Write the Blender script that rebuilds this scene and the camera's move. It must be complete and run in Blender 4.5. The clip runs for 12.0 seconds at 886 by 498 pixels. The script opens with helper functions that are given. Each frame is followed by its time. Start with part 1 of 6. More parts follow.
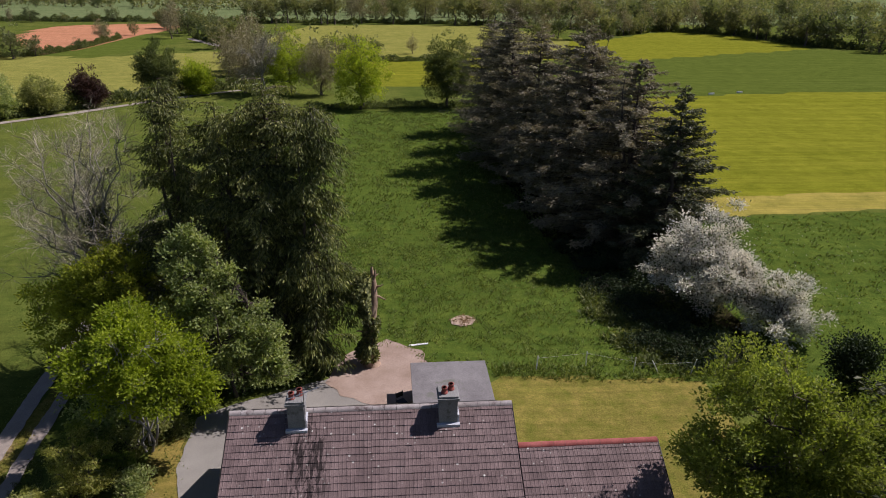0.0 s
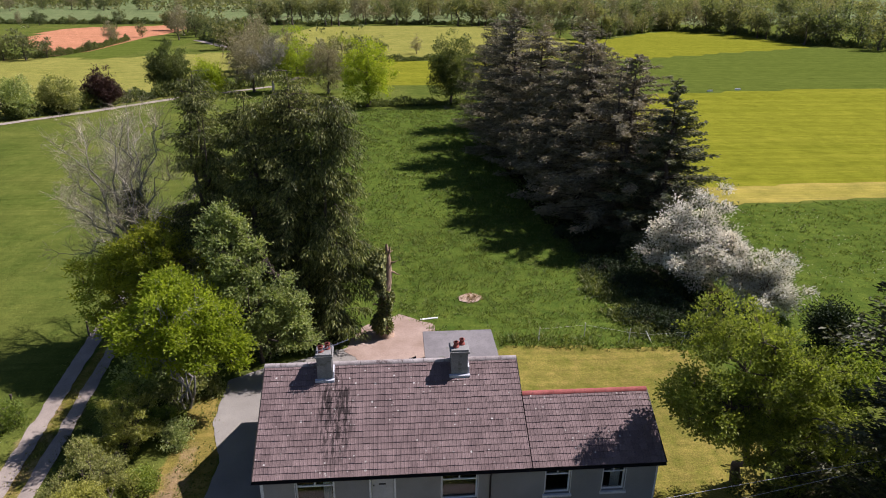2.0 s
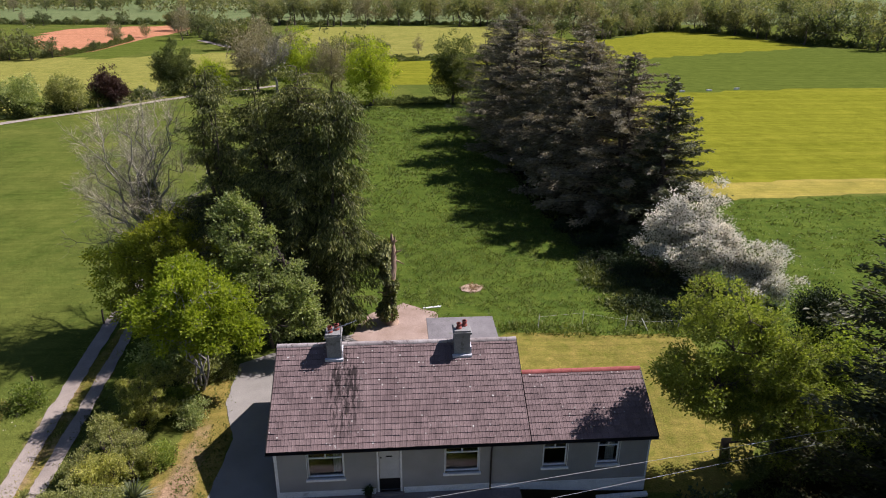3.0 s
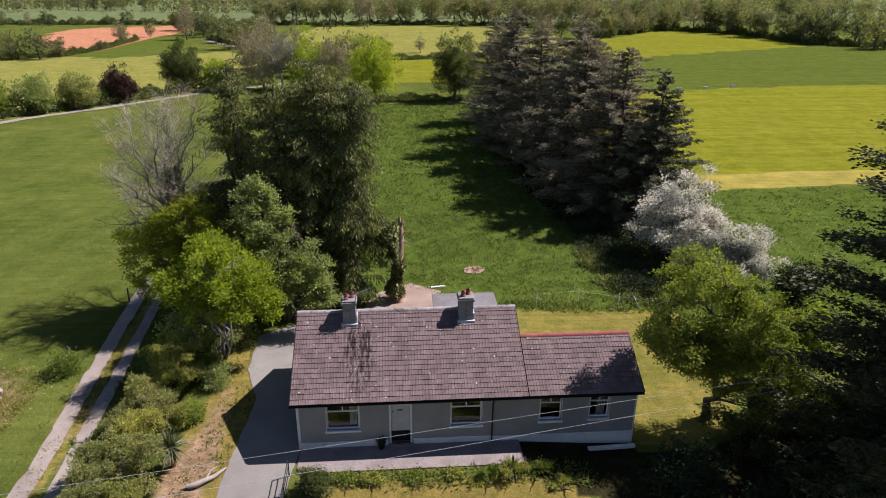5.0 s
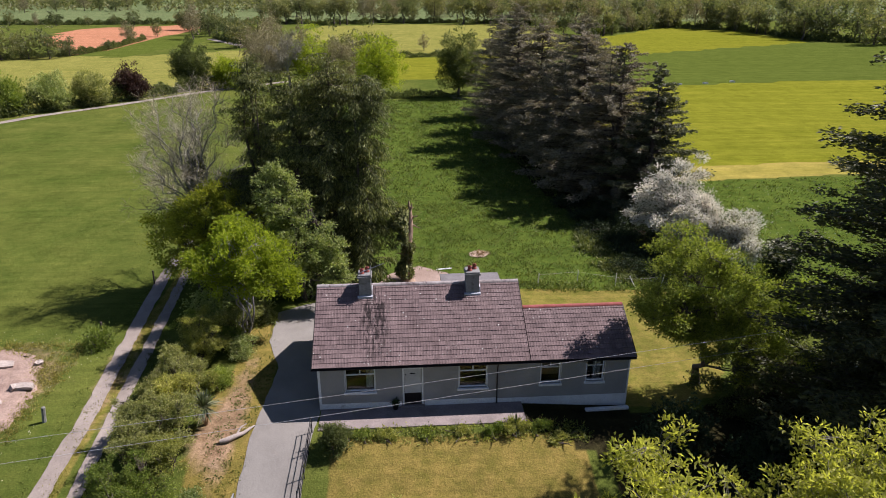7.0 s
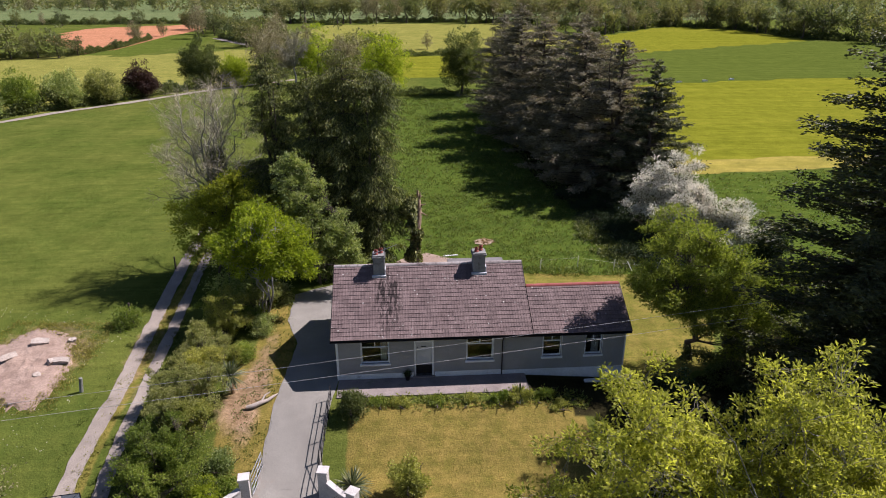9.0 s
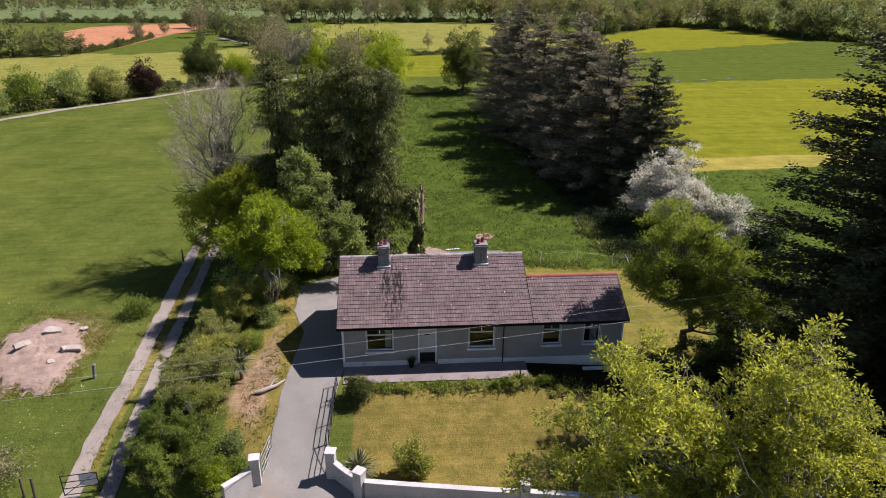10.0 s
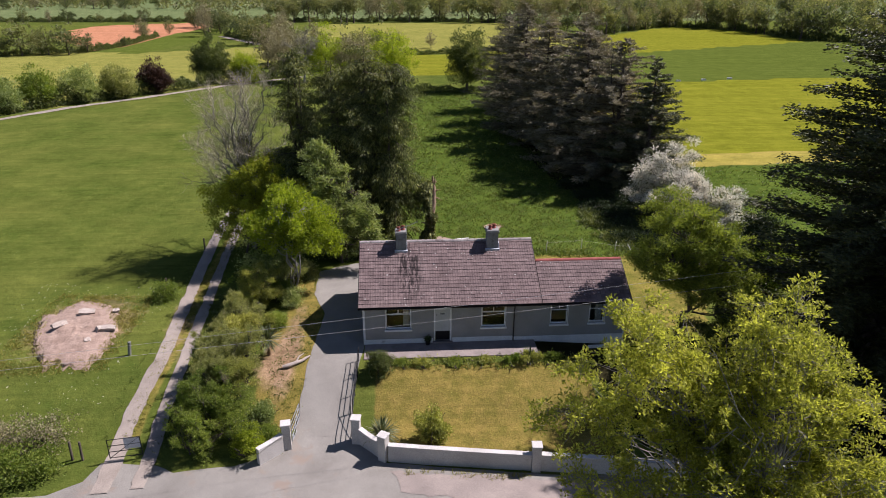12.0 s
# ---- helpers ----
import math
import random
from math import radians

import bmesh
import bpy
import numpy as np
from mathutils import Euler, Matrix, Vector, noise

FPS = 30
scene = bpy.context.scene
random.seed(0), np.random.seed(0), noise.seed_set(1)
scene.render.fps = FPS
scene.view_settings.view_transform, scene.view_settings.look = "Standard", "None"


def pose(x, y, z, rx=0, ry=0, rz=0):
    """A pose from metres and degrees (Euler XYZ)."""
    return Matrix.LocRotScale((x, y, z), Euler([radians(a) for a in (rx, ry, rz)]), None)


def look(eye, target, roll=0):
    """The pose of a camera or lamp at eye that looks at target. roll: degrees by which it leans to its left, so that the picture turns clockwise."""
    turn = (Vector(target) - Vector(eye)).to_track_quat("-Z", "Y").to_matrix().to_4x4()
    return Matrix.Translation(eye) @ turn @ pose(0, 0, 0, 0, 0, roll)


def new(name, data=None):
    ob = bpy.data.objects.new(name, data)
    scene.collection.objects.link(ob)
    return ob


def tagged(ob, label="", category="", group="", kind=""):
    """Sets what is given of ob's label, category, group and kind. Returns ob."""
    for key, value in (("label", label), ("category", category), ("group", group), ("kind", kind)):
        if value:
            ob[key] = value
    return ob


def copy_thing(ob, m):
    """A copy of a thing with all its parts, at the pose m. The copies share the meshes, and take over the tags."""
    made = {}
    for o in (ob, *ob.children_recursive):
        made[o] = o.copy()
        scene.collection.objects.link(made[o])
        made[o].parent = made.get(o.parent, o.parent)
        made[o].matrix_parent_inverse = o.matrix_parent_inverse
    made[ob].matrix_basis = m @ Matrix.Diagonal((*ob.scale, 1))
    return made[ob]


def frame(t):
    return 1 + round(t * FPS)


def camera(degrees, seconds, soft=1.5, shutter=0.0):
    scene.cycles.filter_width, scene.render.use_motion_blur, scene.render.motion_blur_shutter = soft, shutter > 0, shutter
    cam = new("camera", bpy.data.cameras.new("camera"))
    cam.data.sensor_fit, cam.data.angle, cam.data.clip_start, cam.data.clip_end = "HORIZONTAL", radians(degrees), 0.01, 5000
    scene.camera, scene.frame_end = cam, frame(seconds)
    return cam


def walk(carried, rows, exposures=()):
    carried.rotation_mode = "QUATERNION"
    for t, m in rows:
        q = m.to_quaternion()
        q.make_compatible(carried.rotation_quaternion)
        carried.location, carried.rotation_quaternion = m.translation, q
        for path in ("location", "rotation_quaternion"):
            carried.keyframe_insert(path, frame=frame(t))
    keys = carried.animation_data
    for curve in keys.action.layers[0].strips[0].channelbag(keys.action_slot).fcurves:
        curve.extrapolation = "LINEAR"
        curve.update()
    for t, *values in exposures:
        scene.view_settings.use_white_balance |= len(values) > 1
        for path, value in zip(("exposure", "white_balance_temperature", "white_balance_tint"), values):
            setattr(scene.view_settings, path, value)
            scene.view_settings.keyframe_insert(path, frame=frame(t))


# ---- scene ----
cam = camera(68.0, 12.0, soft=1.0)
PATH = [
    (0, (5.941, -16.967, 20.324), (6.1, -15.128, 19.554), 0.8),
    (0.5, (5.727, -17.819, 20.312), (5.886, -15.98, 19.543), 0.8),
    (1, (5.584, -18.646, 20.305), (5.739, -16.806, 19.536), 0.6),
    (1.5, (5.467, -19.45, 20.287), (5.619, -17.609, 19.52), 0.5),
    (2, (5.314, -20.256, 20.279), (5.464, -18.415, 19.512), 0.5),
    (2.5, (5.209, -21.028, 20.263), (5.357, -19.187, 19.496), 0.4),
    (3, (5.096, -21.817, 20.217), (5.242, -19.975, 19.452), 0.5),
    (5, (4.642, -24.879, 20.161), (4.785, -23.036, 19.396), 0.4),
    (5.5, (4.55, -25.617, 20.176), (4.689, -23.775, 19.409), 0.2),
    (6, (4.421, -26.377, 20.138), (4.557, -24.535, 19.372), 0.2),
    (6.5, (4.295, -27.078, 20.143), (4.429, -25.236, 19.376), 0.1),
    (7, (4.166, -27.785, 20.197), (4.299, -25.944, 19.429), 0.1),
    (9, (3.606, -30.426, 20.273), (3.733, -28.584, 19.503), -0.0),
    (9.5, (3.476, -31.041, 20.239), (3.604, -29.199, 19.469), 0.1),
    (10, (3.333, -31.601, 20.244), (3.461, -29.76, 19.474), 0.2),
    (10.5, (3.151, -32.214, 20.251), (3.28, -30.373, 19.48), 0.2),
    (11, (2.88, -32.906, 20.221), (3.008, -31.065, 19.451), 0.2),
    (11.5, (2.594, -33.48, 20.285), (2.726, -31.639, 19.515), 0.4),
    (12, (2.283, -34.092, 20.331), (2.412, -32.251, 19.561), 0.3),
]
walk(cam, [(t, look(eye, target, roll)) for t, eye, target, roll in PATH],
     [(0.0, 0.36, 6200, 22), (0.5, 0.84, 6180, 23), (12.0, 0.82, 6180, 23)])

# ---- sky and sun ----
SUN = Vector((0.79, 0.26, 1.0)).normalized()
world = bpy.data.worlds.new("world")
scene.world = world
world.use_nodes = True
wn = world.node_tree.nodes
sky = wn.new("ShaderNodeTexSky")
sky.sky_type, sky.sun_disc = "NISHITA", False
sky.sun_elevation, sky.sun_rotation = math.asin(SUN.z), math.atan2(SUN.x, SUN.y)
sky.air_density, sky.dust_density, sky.ozone_density = 0.8, 0.2, 1.0
world.node_tree.links.new(sky.outputs[0], wn["Background"].inputs[0])
wn["Background"].inputs[1].default_value = 0.055
sun = new("sun", bpy.data.lights.new("sun", "SUN"))
sun.data.energy, sun.data.angle, sun.data.color = 5.0, radians(0.55), (1.0, 0.95, 0.89)
sun.matrix_basis = look(SUN * 60, (0, 0, 0))


# ---- materials ----
def shader(name):
    m = bpy.data.materials.new(name)
    m.use_nodes = True
    return m, m.node_tree.nodes, m.node_tree.links, m.node_tree.nodes["Principled BSDF"]


def ramp(n, l, source, colours, lo=0.3, hi=0.7):
    r = n.new("ShaderNodeValToRGB")
    el = r.color_ramp.elements
    el[0].position, el[1].position = lo, hi
    el[0].color, el[1].color = (*colours[0], 1), (*colours[-1], 1)
    for k, c in enumerate(colours[1:-1]):
        e = el.new(lo + (hi - lo) * (k + 1) / (len(colours) - 1))
        e.color = (*c, 1)
    l.new(source, r.inputs[0])
    return r.outputs[0]


def grain(n, l, vec, scale, detail=5.0, rough=0.6):
    t = n.new("ShaderNodeTexNoise")
    t.inputs["Scale"].default_value, t.inputs["Detail"].default_value, t.inputs["Roughness"].default_value = scale, detail, rough
    l.new(vec, t.inputs["Vector"])
    return t.outputs[0]


def mixed(n, l, kind, fac, a, b):
    m = n.new("ShaderNodeMix")
    m.data_type, m.blend_type = "RGBA", kind
    for socket, value in ((m.inputs[0], fac), (m.inputs[6], a), (m.inputs[7], b)):
        if isinstance(value, (int, float)):
            socket.default_value = value
        elif isinstance(value, tuple):
            socket.default_value = (*value, 1)
        else:
            l.new(value, socket)
    return m.outputs[2]


def surface(name, colours, broad=0.8, fine=25.0, rough=0.85, bump=0.3, depth=0.01, metal=0.0, island=0.0, each=0.0, blot=None, gloss=0.3):
    """A surface with a broad and a fine variation; island: spread by piece of a mesh; each: spread by object."""
    m, n, l, p = shader(name)
    where = n.new("ShaderNodeNewGeometry")
    vec = where.outputs["Position"]
    col = ramp(n, l, grain(n, l, vec, broad), colours)
    f = grain(n, l, vec, fine, 4.0, 0.7)
    col = mixed(n, l, "MULTIPLY", 1.0, col, ramp(n, l, f, [(0.62, 0.62, 0.62), (1.25, 1.25, 1.25)], 0.25, 0.75))
    if blot:
        col = mixed(n, l, "MIX", ramp(n, l, grain(n, l, vec, blot[1], 6.0, 0.65), [(0, 0, 0), (1, 1, 1)], blot[2], blot[2] + 0.08), col, blot[0])
    for spread, source in ((island, where.outputs["Random Per Island"]), (each, None)):
        if spread:
            if source is None:
                source = n.new("ShaderNodeObjectInfo").outputs["Random"]
            col = mixed(n, l, "MULTIPLY", 1.0, col, ramp(n, l, source, [(1 - spread,) * 3, (1 + spread,) * 3], 0.0, 1.0))
    l.new(col, p.inputs["Base Color"])
    p.inputs["Roughness"].default_value, p.inputs["Metallic"].default_value = rough, metal
    p.inputs["Specular IOR Level"].default_value = gloss
    b = n.new("ShaderNodeBump")
    b.inputs["Strength"].default_value, b.inputs["Distance"].default_value = bump, depth
    l.new(f, b.inputs["Height"])
    l.new(b.outputs[0], p.inputs["Normal"])
    return m


def leafy(name, colours, thin=0.35, broad=0.35, rough=0.55, glow=(1.3, 1.35, 0.6), each=0.15):
    """Foliage: each leaf its own tone, some light passing through."""
    m, n, l, p = shader(name)
    where = n.new("ShaderNodeNewGeometry")
    col = ramp(n, l, where.outputs["Random Per Island"], colours, 0.0, 1.0)
    col = mixed(n, l, "MULTIPLY", 1.0, col, ramp(n, l, grain(n, l, where.outputs["Position"], broad, 3.0), [(0.7, 0.72, 0.7), (1.25, 1.2, 1.1)]))
    col = mixed(n, l, "MULTIPLY", 1.0, col, ramp(n, l, n.new("ShaderNodeObjectInfo").outputs["Random"], [(1 - each, 1 - each * 0.8, 1 - each), (1 + each, 1 + each * 0.7, 1 + each * 0.7)], 0.0, 1.0))
    l.new(col, p.inputs["Base Color"])
    p.inputs["Roughness"].default_value, p.inputs["Specular IOR Level"].default_value = rough, 0.25
    t = n.new("ShaderNodeBsdfTranslucent")
    l.new(mixed(n, l, "MULTIPLY", 1.0, col, glow), t.inputs[0])
    mx = n.new("ShaderNodeMixShader")
    mx.inputs[0].default_value = thin
    l.new(p.outputs[0], mx.inputs[1])
    l.new(t.outputs[0], mx.inputs[2])
    l.new(mx.outputs[0], n["Material Output"].inputs[0])
    return m


def ground_material():
    """Pasture, with the other crops, bare earth and painted tree shade laid in by the weights stored on the sheet."""
    m, n, l, p = shader("pasture")
    vec = n.new("ShaderNodeNewGeometry").outputs["Position"]
    a, b, c = grain(n, l, vec, 0.12, 4.0), grain(n, l, vec, 1.3, 5.0, 0.7), grain(n, l, vec, 14.0, 3.0, 0.7)
    stretch = n.new("ShaderNodeMapping")
    stretch.inputs["Scale"].default_value = (0.022, 1.0, 1.0)
    l.new(vec, stretch.inputs[0])
    lines = grain(n, l, stretch.outputs[0], 0.55, 3.0, 0.6)
    lush = mixed(n, l, "MIX", ramp(n, l, b, [(0, 0, 0), (1, 1, 1)], 0.35, 0.7), (0.053, 0.079, 0.015), (0.086, 0.106, 0.022))
    lush = mixed(n, l, "MIX", ramp(n, l, a, [(0, 0, 0), (1, 1, 1)], 0.35, 0.7), lush, (0.102, 0.117, 0.026))
    kinds = {
        "lush": ((0.044, 0.076, 0.013), (0.084, 0.113, 0.020), b),
        "mown": ((0.110, 0.115, 0.022), (0.200, 0.160, 0.045), b),
        "dry": ((0.125, 0.112, 0.026), (0.215, 0.160, 0.048), b),
        "yellow": ((0.128, 0.140, 0.013), (0.168, 0.170, 0.019), lines),
        "straw": ((0.200, 0.185, 0.035), (0.280, 0.230, 0.060), lines),
        "green": ((0.068, 0.092, 0.016), (0.084, 0.108, 0.021), lines),
        "pale": ((0.165, 0.168, 0.040), (0.205, 0.200, 0.052), a),
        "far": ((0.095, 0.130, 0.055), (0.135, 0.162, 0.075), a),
        "red": ((0.330, 0.150, 0.085), (0.420, 0.200, 0.120), lines),
        "earth": ((0.150, 0.095, 0.055), (0.330, 0.230, 0.150), b),
        # near-black tone that paints the deep shade under the trees
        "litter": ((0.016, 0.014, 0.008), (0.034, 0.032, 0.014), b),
    }
    col = lush
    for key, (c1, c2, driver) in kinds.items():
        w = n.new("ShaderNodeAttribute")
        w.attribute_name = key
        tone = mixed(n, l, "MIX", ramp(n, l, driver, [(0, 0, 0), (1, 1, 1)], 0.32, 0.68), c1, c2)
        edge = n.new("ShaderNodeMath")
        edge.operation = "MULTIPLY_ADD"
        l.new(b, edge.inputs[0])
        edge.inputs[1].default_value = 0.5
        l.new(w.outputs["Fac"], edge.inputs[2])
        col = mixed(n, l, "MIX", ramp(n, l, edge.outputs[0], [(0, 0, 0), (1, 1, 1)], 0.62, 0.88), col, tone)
    col = mixed(n, l, "MULTIPLY", 1.0, col, ramp(n, l, grain(n, l, vec, 0.42, 7.0, 0.72), [(0.76, 0.79, 0.76), (1.22, 1.18, 1.15)], 0.32, 0.68))
    col = mixed(n, l, "MULTIPLY", 1.0, col, ramp(n, l, grain(n, l, stretch.outputs[0], 2.6, 3.0, 0.7), [(0.84, 0.86, 0.84), (1.14, 1.12, 1.1)], 0.3, 0.7))
    col = mixed(n, l, "MULTIPLY", 1.0, col, ramp(n, l, c, [(0.55, 0.55, 0.55), (1.35, 1.35, 1.3)], 0.25, 0.75))
    l.new(col, p.inputs["Base Color"])
    p.inputs["Roughness"].default_value, p.inputs["Specular IOR Level"].default_value = 0.95, 0.0
    bp = n.new("ShaderNodeBump")
    bp.inputs["Strength"].default_value, bp.inputs["Distance"].default_value = 0.8, 0.08
    l.new(mixed(n, l, "ADD", 0.5, b, c), bp.inputs["Height"])
    l.new(bp.outputs[0], p.inputs["Normal"])
    return m


def glass_material():
    m, n, l, p = shader("window glass")
    p.inputs["Base Color"].default_value = (0.9, 0.95, 0.95, 1)
    p.inputs["Roughness"].default_value, p.inputs["Transmission Weight"].default_value, p.inputs["IOR"].default_value = 0.03, 1.0, 1.45
    return m


def plain(name, colour, rough=0.5, metal=0.0):
    return surface(name, [tuple(c * 0.85 for c in colour), tuple(c * 1.1 for c in colour)], 2.0, 40.0, rough, 0.1, 0.003, metal)


M_GROUND = ground_material()
M_GRAVEL = surface("grey gravel", [(0.178, 0.165, 0.143), (0.245, 0.230, 0.200)], 0.5, 30.0, 0.95, 0.7, 0.02, blot=((0.215, 0.175, 0.140), 0.35, 0.60))
M_TRACK = surface("stony track", [(0.205, 0.172, 0.142), (0.305, 0.262, 0.220)], 0.7, 26.0, 0.95, 0.7, 0.02)
M_YARD = surface("reddish yard earth", [(0.22, 0.155, 0.115), (0.33, 0.25, 0.20)], 0.6, 22.0, 0.95, 0.6, 0.02)
M_VERGE = surface("gravelly earth verge", [(0.20, 0.168, 0.148), (0.285, 0.240, 0.208)], 0.6, 22.0, 0.95, 0.6, 0.02)
M_SPOIL = surface("spoil heap earth", [(0.220, 0.152, 0.116), (0.340, 0.250, 0.195)], 1.3, 11.0, 0.95, 0.8, 0.04, blot=((0.20, 0.19, 0.06), 1.5, 0.63))
M_PATCH = surface("pale straw and rubble", [(0.30, 0.215, 0.15), (0.46, 0.36, 0.27)], 2.5, 16.0, 0.95, 0.6, 0.02)
M_CONCRETE = surface("patio concrete", [(0.165, 0.138, 0.126), (0.265, 0.222, 0.202)], 0.9, 18.0, 0.9, 0.3, 0.008, blot=((0.16, 0.15, 0.12), 0.8, 0.60))
M_SHEDROOF = surface("felt roof", [(0.125, 0.116, 0.115), (0.19, 0.178, 0.174)], 0.9, 20.0, 0.85, 0.3, 0.01, blot=((0.12, 0.12, 0.10), 1.2, 0.58))
def tile_material(name, by_object):
    """Purple-brown concrete tile with lichen flecks, and moss streaks where rain runs off the end chimney."""
    m = surface(name, [(0.112, 0.077, 0.073), (0.172, 0.124, 0.116)], 0.9, 22.0, 0.85, 0.5, 0.006, island=0 if by_object else 0.16, each=0.16 if by_object else 0)
    n, l = m.node_tree.nodes, m.node_tree.links
    p = n["Principled BSDF"]
    col = p.inputs["Base Color"].links[0].from_socket
    vec = n.new("ShaderNodeNewGeometry").outputs["Position"]
    spots = n.new("ShaderNodeTexVoronoi")
    spots.inputs["Scale"].default_value = 4.2
    l.new(vec, spots.inputs["Vector"])
    fleck = ramp(n, l, spots.outputs["Distance"], [(1, 1, 1), (0, 0, 0)], 0.10, 0.19)
    fleck = mixed(n, l, "MULTIPLY", 1.0, fleck, ramp(n, l, grain(n, l, vec, 1.1, 3.0), [(0, 0, 0), (1, 1, 1)], 0.50, 0.60))
    col = mixed(n, l, "MIX", fleck, col, (0.30, 0.28, 0.25))
    dots = n.new("ShaderNodeTexVoronoi")
    dots.inputs["Scale"].default_value = 1.7
    l.new(vec, dots.inputs["Vector"])
    col = mixed(n, l, "MIX", ramp(n, l, dots.outputs["Distance"], [(1, 1, 1), (0, 0, 0)], 0.05, 0.09), col, (0.45, 0.43, 0.39))
    soot = ramp(n, l, grain(n, l, vec, 9.0, 4.0, 0.75), [(0, 0, 0), (1, 1, 1)], 0.60, 0.68)
    col = mixed(n, l, "MIX", mixed(n, l, "MULTIPLY", 1.0, soot, (0.55, 0.55, 0.55)), col, (0.045, 0.030, 0.028))
    streak = n.new("ShaderNodeMapping")
    streak.inputs["Scale"].default_value = (7.0, 1.6, 1.6)
    l.new(vec, streak.inputs[0])
    runs = ramp(n, l, grain(n, l, streak.outputs[0], 1.0, 4.0, 0.7), [(0, 0, 0), (1, 1, 1)], 0.47, 0.55)
    away = n.new("ShaderNodeVectorMath")
    away.operation = "SUBTRACT"
    away.inputs[1].default_value = (2.8, 2.2, 4.1)
    l.new(vec, away.inputs[0])
    squash = n.new("ShaderNodeVectorMath")
    squash.operation = "MULTIPLY"
    squash.inputs[1].default_value = (1.1, 0.40, 0.0)
    l.new(away.outputs[0], squash.inputs[0])
    far = n.new("ShaderNodeVectorMath")
    far.operation = "LENGTH"
    l.new(squash.outputs[0], far.inputs[0])
    mask = mixed(n, l, "MULTIPLY", 1.0, runs, ramp(n, l, far.outputs["Value"], [(1, 1, 1), (0, 0, 0)], 0.55, 1.15))
    col = mixed(n, l, "MIX", mask, col, (0.020, 0.013, 0.012))
    l.new(col, p.inputs["Base Color"])
    return m


M_TILE, M_TILES = tile_material("concrete roof tile", True), tile_material("concrete roof tiles", False)
M_RIDGE = surface("ridge tile", [(0.20, 0.17, 0.16), (0.36, 0.33, 0.31)], 1.6, 25.0, 0.9, 0.4, 0.006, blot=((0.10, 0.075, 0.07), 1.7, 0.55))
M_REDRIDGE = surface("red clay ridge", [(0.22, 0.055, 0.045), (0.33, 0.10, 0.085)], 2.0, 25.0, 0.85, 0.3, 0.006)
M_DASH = surface("grey pebbledash", [(0.235, 0.228, 0.215), (0.305, 0.295, 0.28)], 0.6, 60.0, 0.95, 0.9, 0.012)
M_WHITE = surface("white paint", [(0.60, 0.60, 0.58), (0.74, 0.74, 0.72)], 0.9, 30.0, 0.6, 0.15, 0.004, blot=((0.42, 0.41, 0.38), 1.4, 0.63))
M_WALLWHITE = surface("weathered white render", [(0.38, 0.355, 0.325), (0.48, 0.455, 0.42)], 0.8, 22.0, 0.9, 0.4, 0.006, blot=((0.27, 0.25, 0.215), 1.1, 0.62))
M_PVC = plain("white window plastic", (0.72, 0.73, 0.74), 0.35)
M_DOOR = plain("pale grey door paint", (0.46, 0.46, 0.45), 0.45)
M_DARK = plain("dark brown gutter", (0.02, 0.016, 0.014), 0.45)
M_BLACK = plain("black metal", (0.018, 0.018, 0.02), 0.5, 0.6)
M_INSIDE = surface("room plaster", [(0.035, 0.033, 0.034), (0.06, 0.056, 0.056)], 0.8, 15.0, 0.9, 0.1, 0.003)
M_GLASS = glass_material()
M_CHIMNEY = surface("chimney render", [(0.15, 0.15, 0.14), (0.27, 0.265, 0.25)], 1.3, 25.0, 0.9, 0.4, 0.008, blot=((0.12, 0.12, 0.10), 1.8, 0.57))
M_LEAD = surface("lead flashing", [(0.36, 0.38, 0.41), (0.52, 0.53, 0.55)], 3.0, 30.0, 0.5, 0.2, 0.004)
M_POT = surface("terracotta pot", [(0.19, 0.045, 0.035), (0.28, 0.08, 0.06)], 3.0, 30.0, 0.8, 0.2, 0.004)
M_STEEL = plain("galvanised steel", (0.42, 0.44, 0.46), 0.4, 0.8)
M_WIRE = plain("grey cable", (0.38, 0.38, 0.38), 0.5)
M_COPE = surface("pale coping", [(0.40, 0.38, 0.35), (0.53, 0.51, 0.48)], 1.2, 25.0, 0.85, 0.3, 0.005, blot=((0.34, 0.32, 0.28), 1.3, 0.62))
M_POST = surface("weathered timber", [(0.16, 0.13, 0.10), (0.27, 0.23, 0.19)], 3.0, 30.0, 0.9, 0.4, 0.006)
M_FENCE = plain("white fence plastic", (0.72, 0.72, 0.70), 0.5)
M_ROCK = surface("pale stone", [(0.27, 0.225, 0.19), (0.41, 0.355, 0.305)], 1.5, 14.0, 0.9, 0.5, 0.02)
M_BARK = surface("brown bark", [(0.055, 0.042, 0.032), (0.12, 0.095, 0.075)], 1.5, 18.0, 0.95, 0.7, 0.02)
M_GREYBARK = surface("pale grey bark", [(0.20, 0.185, 0.17), (0.33, 0.31, 0.285)], 1.5, 18.0, 0.95, 0.5, 0.01)
M_TWIGBARK = surface("grey twig bark", [(0.14, 0.125, 0.105), (0.25, 0.23, 0.20)], 1.5, 18.0, 0.95, 0.4, 0.008)
M_DEADWOOD = surface("split dead wood", [(0.20, 0.13, 0.085), (0.42, 0.30, 0.21)], 2.0, 14.0, 0.9, 0.6, 0.02)
M_ASH = leafy("ash leaves", [(0.185, 0.208, 0.042), (0.295, 0.315, 0.066), (0.410, 0.420, 0.108)], 0.62)
M_YELLOWGREEN = leafy("yellow green leaves", [(0.185, 0.225, 0.026), (0.275, 0.315, 0.040), (0.380, 0.410, 0.062)], 0.6)
M_ASHGREEN = leafy("green ash leaves", [(0.120, 0.160, 0.026), (0.190, 0.240, 0.042), (0.280, 0.325, 0.075)], 0.5)
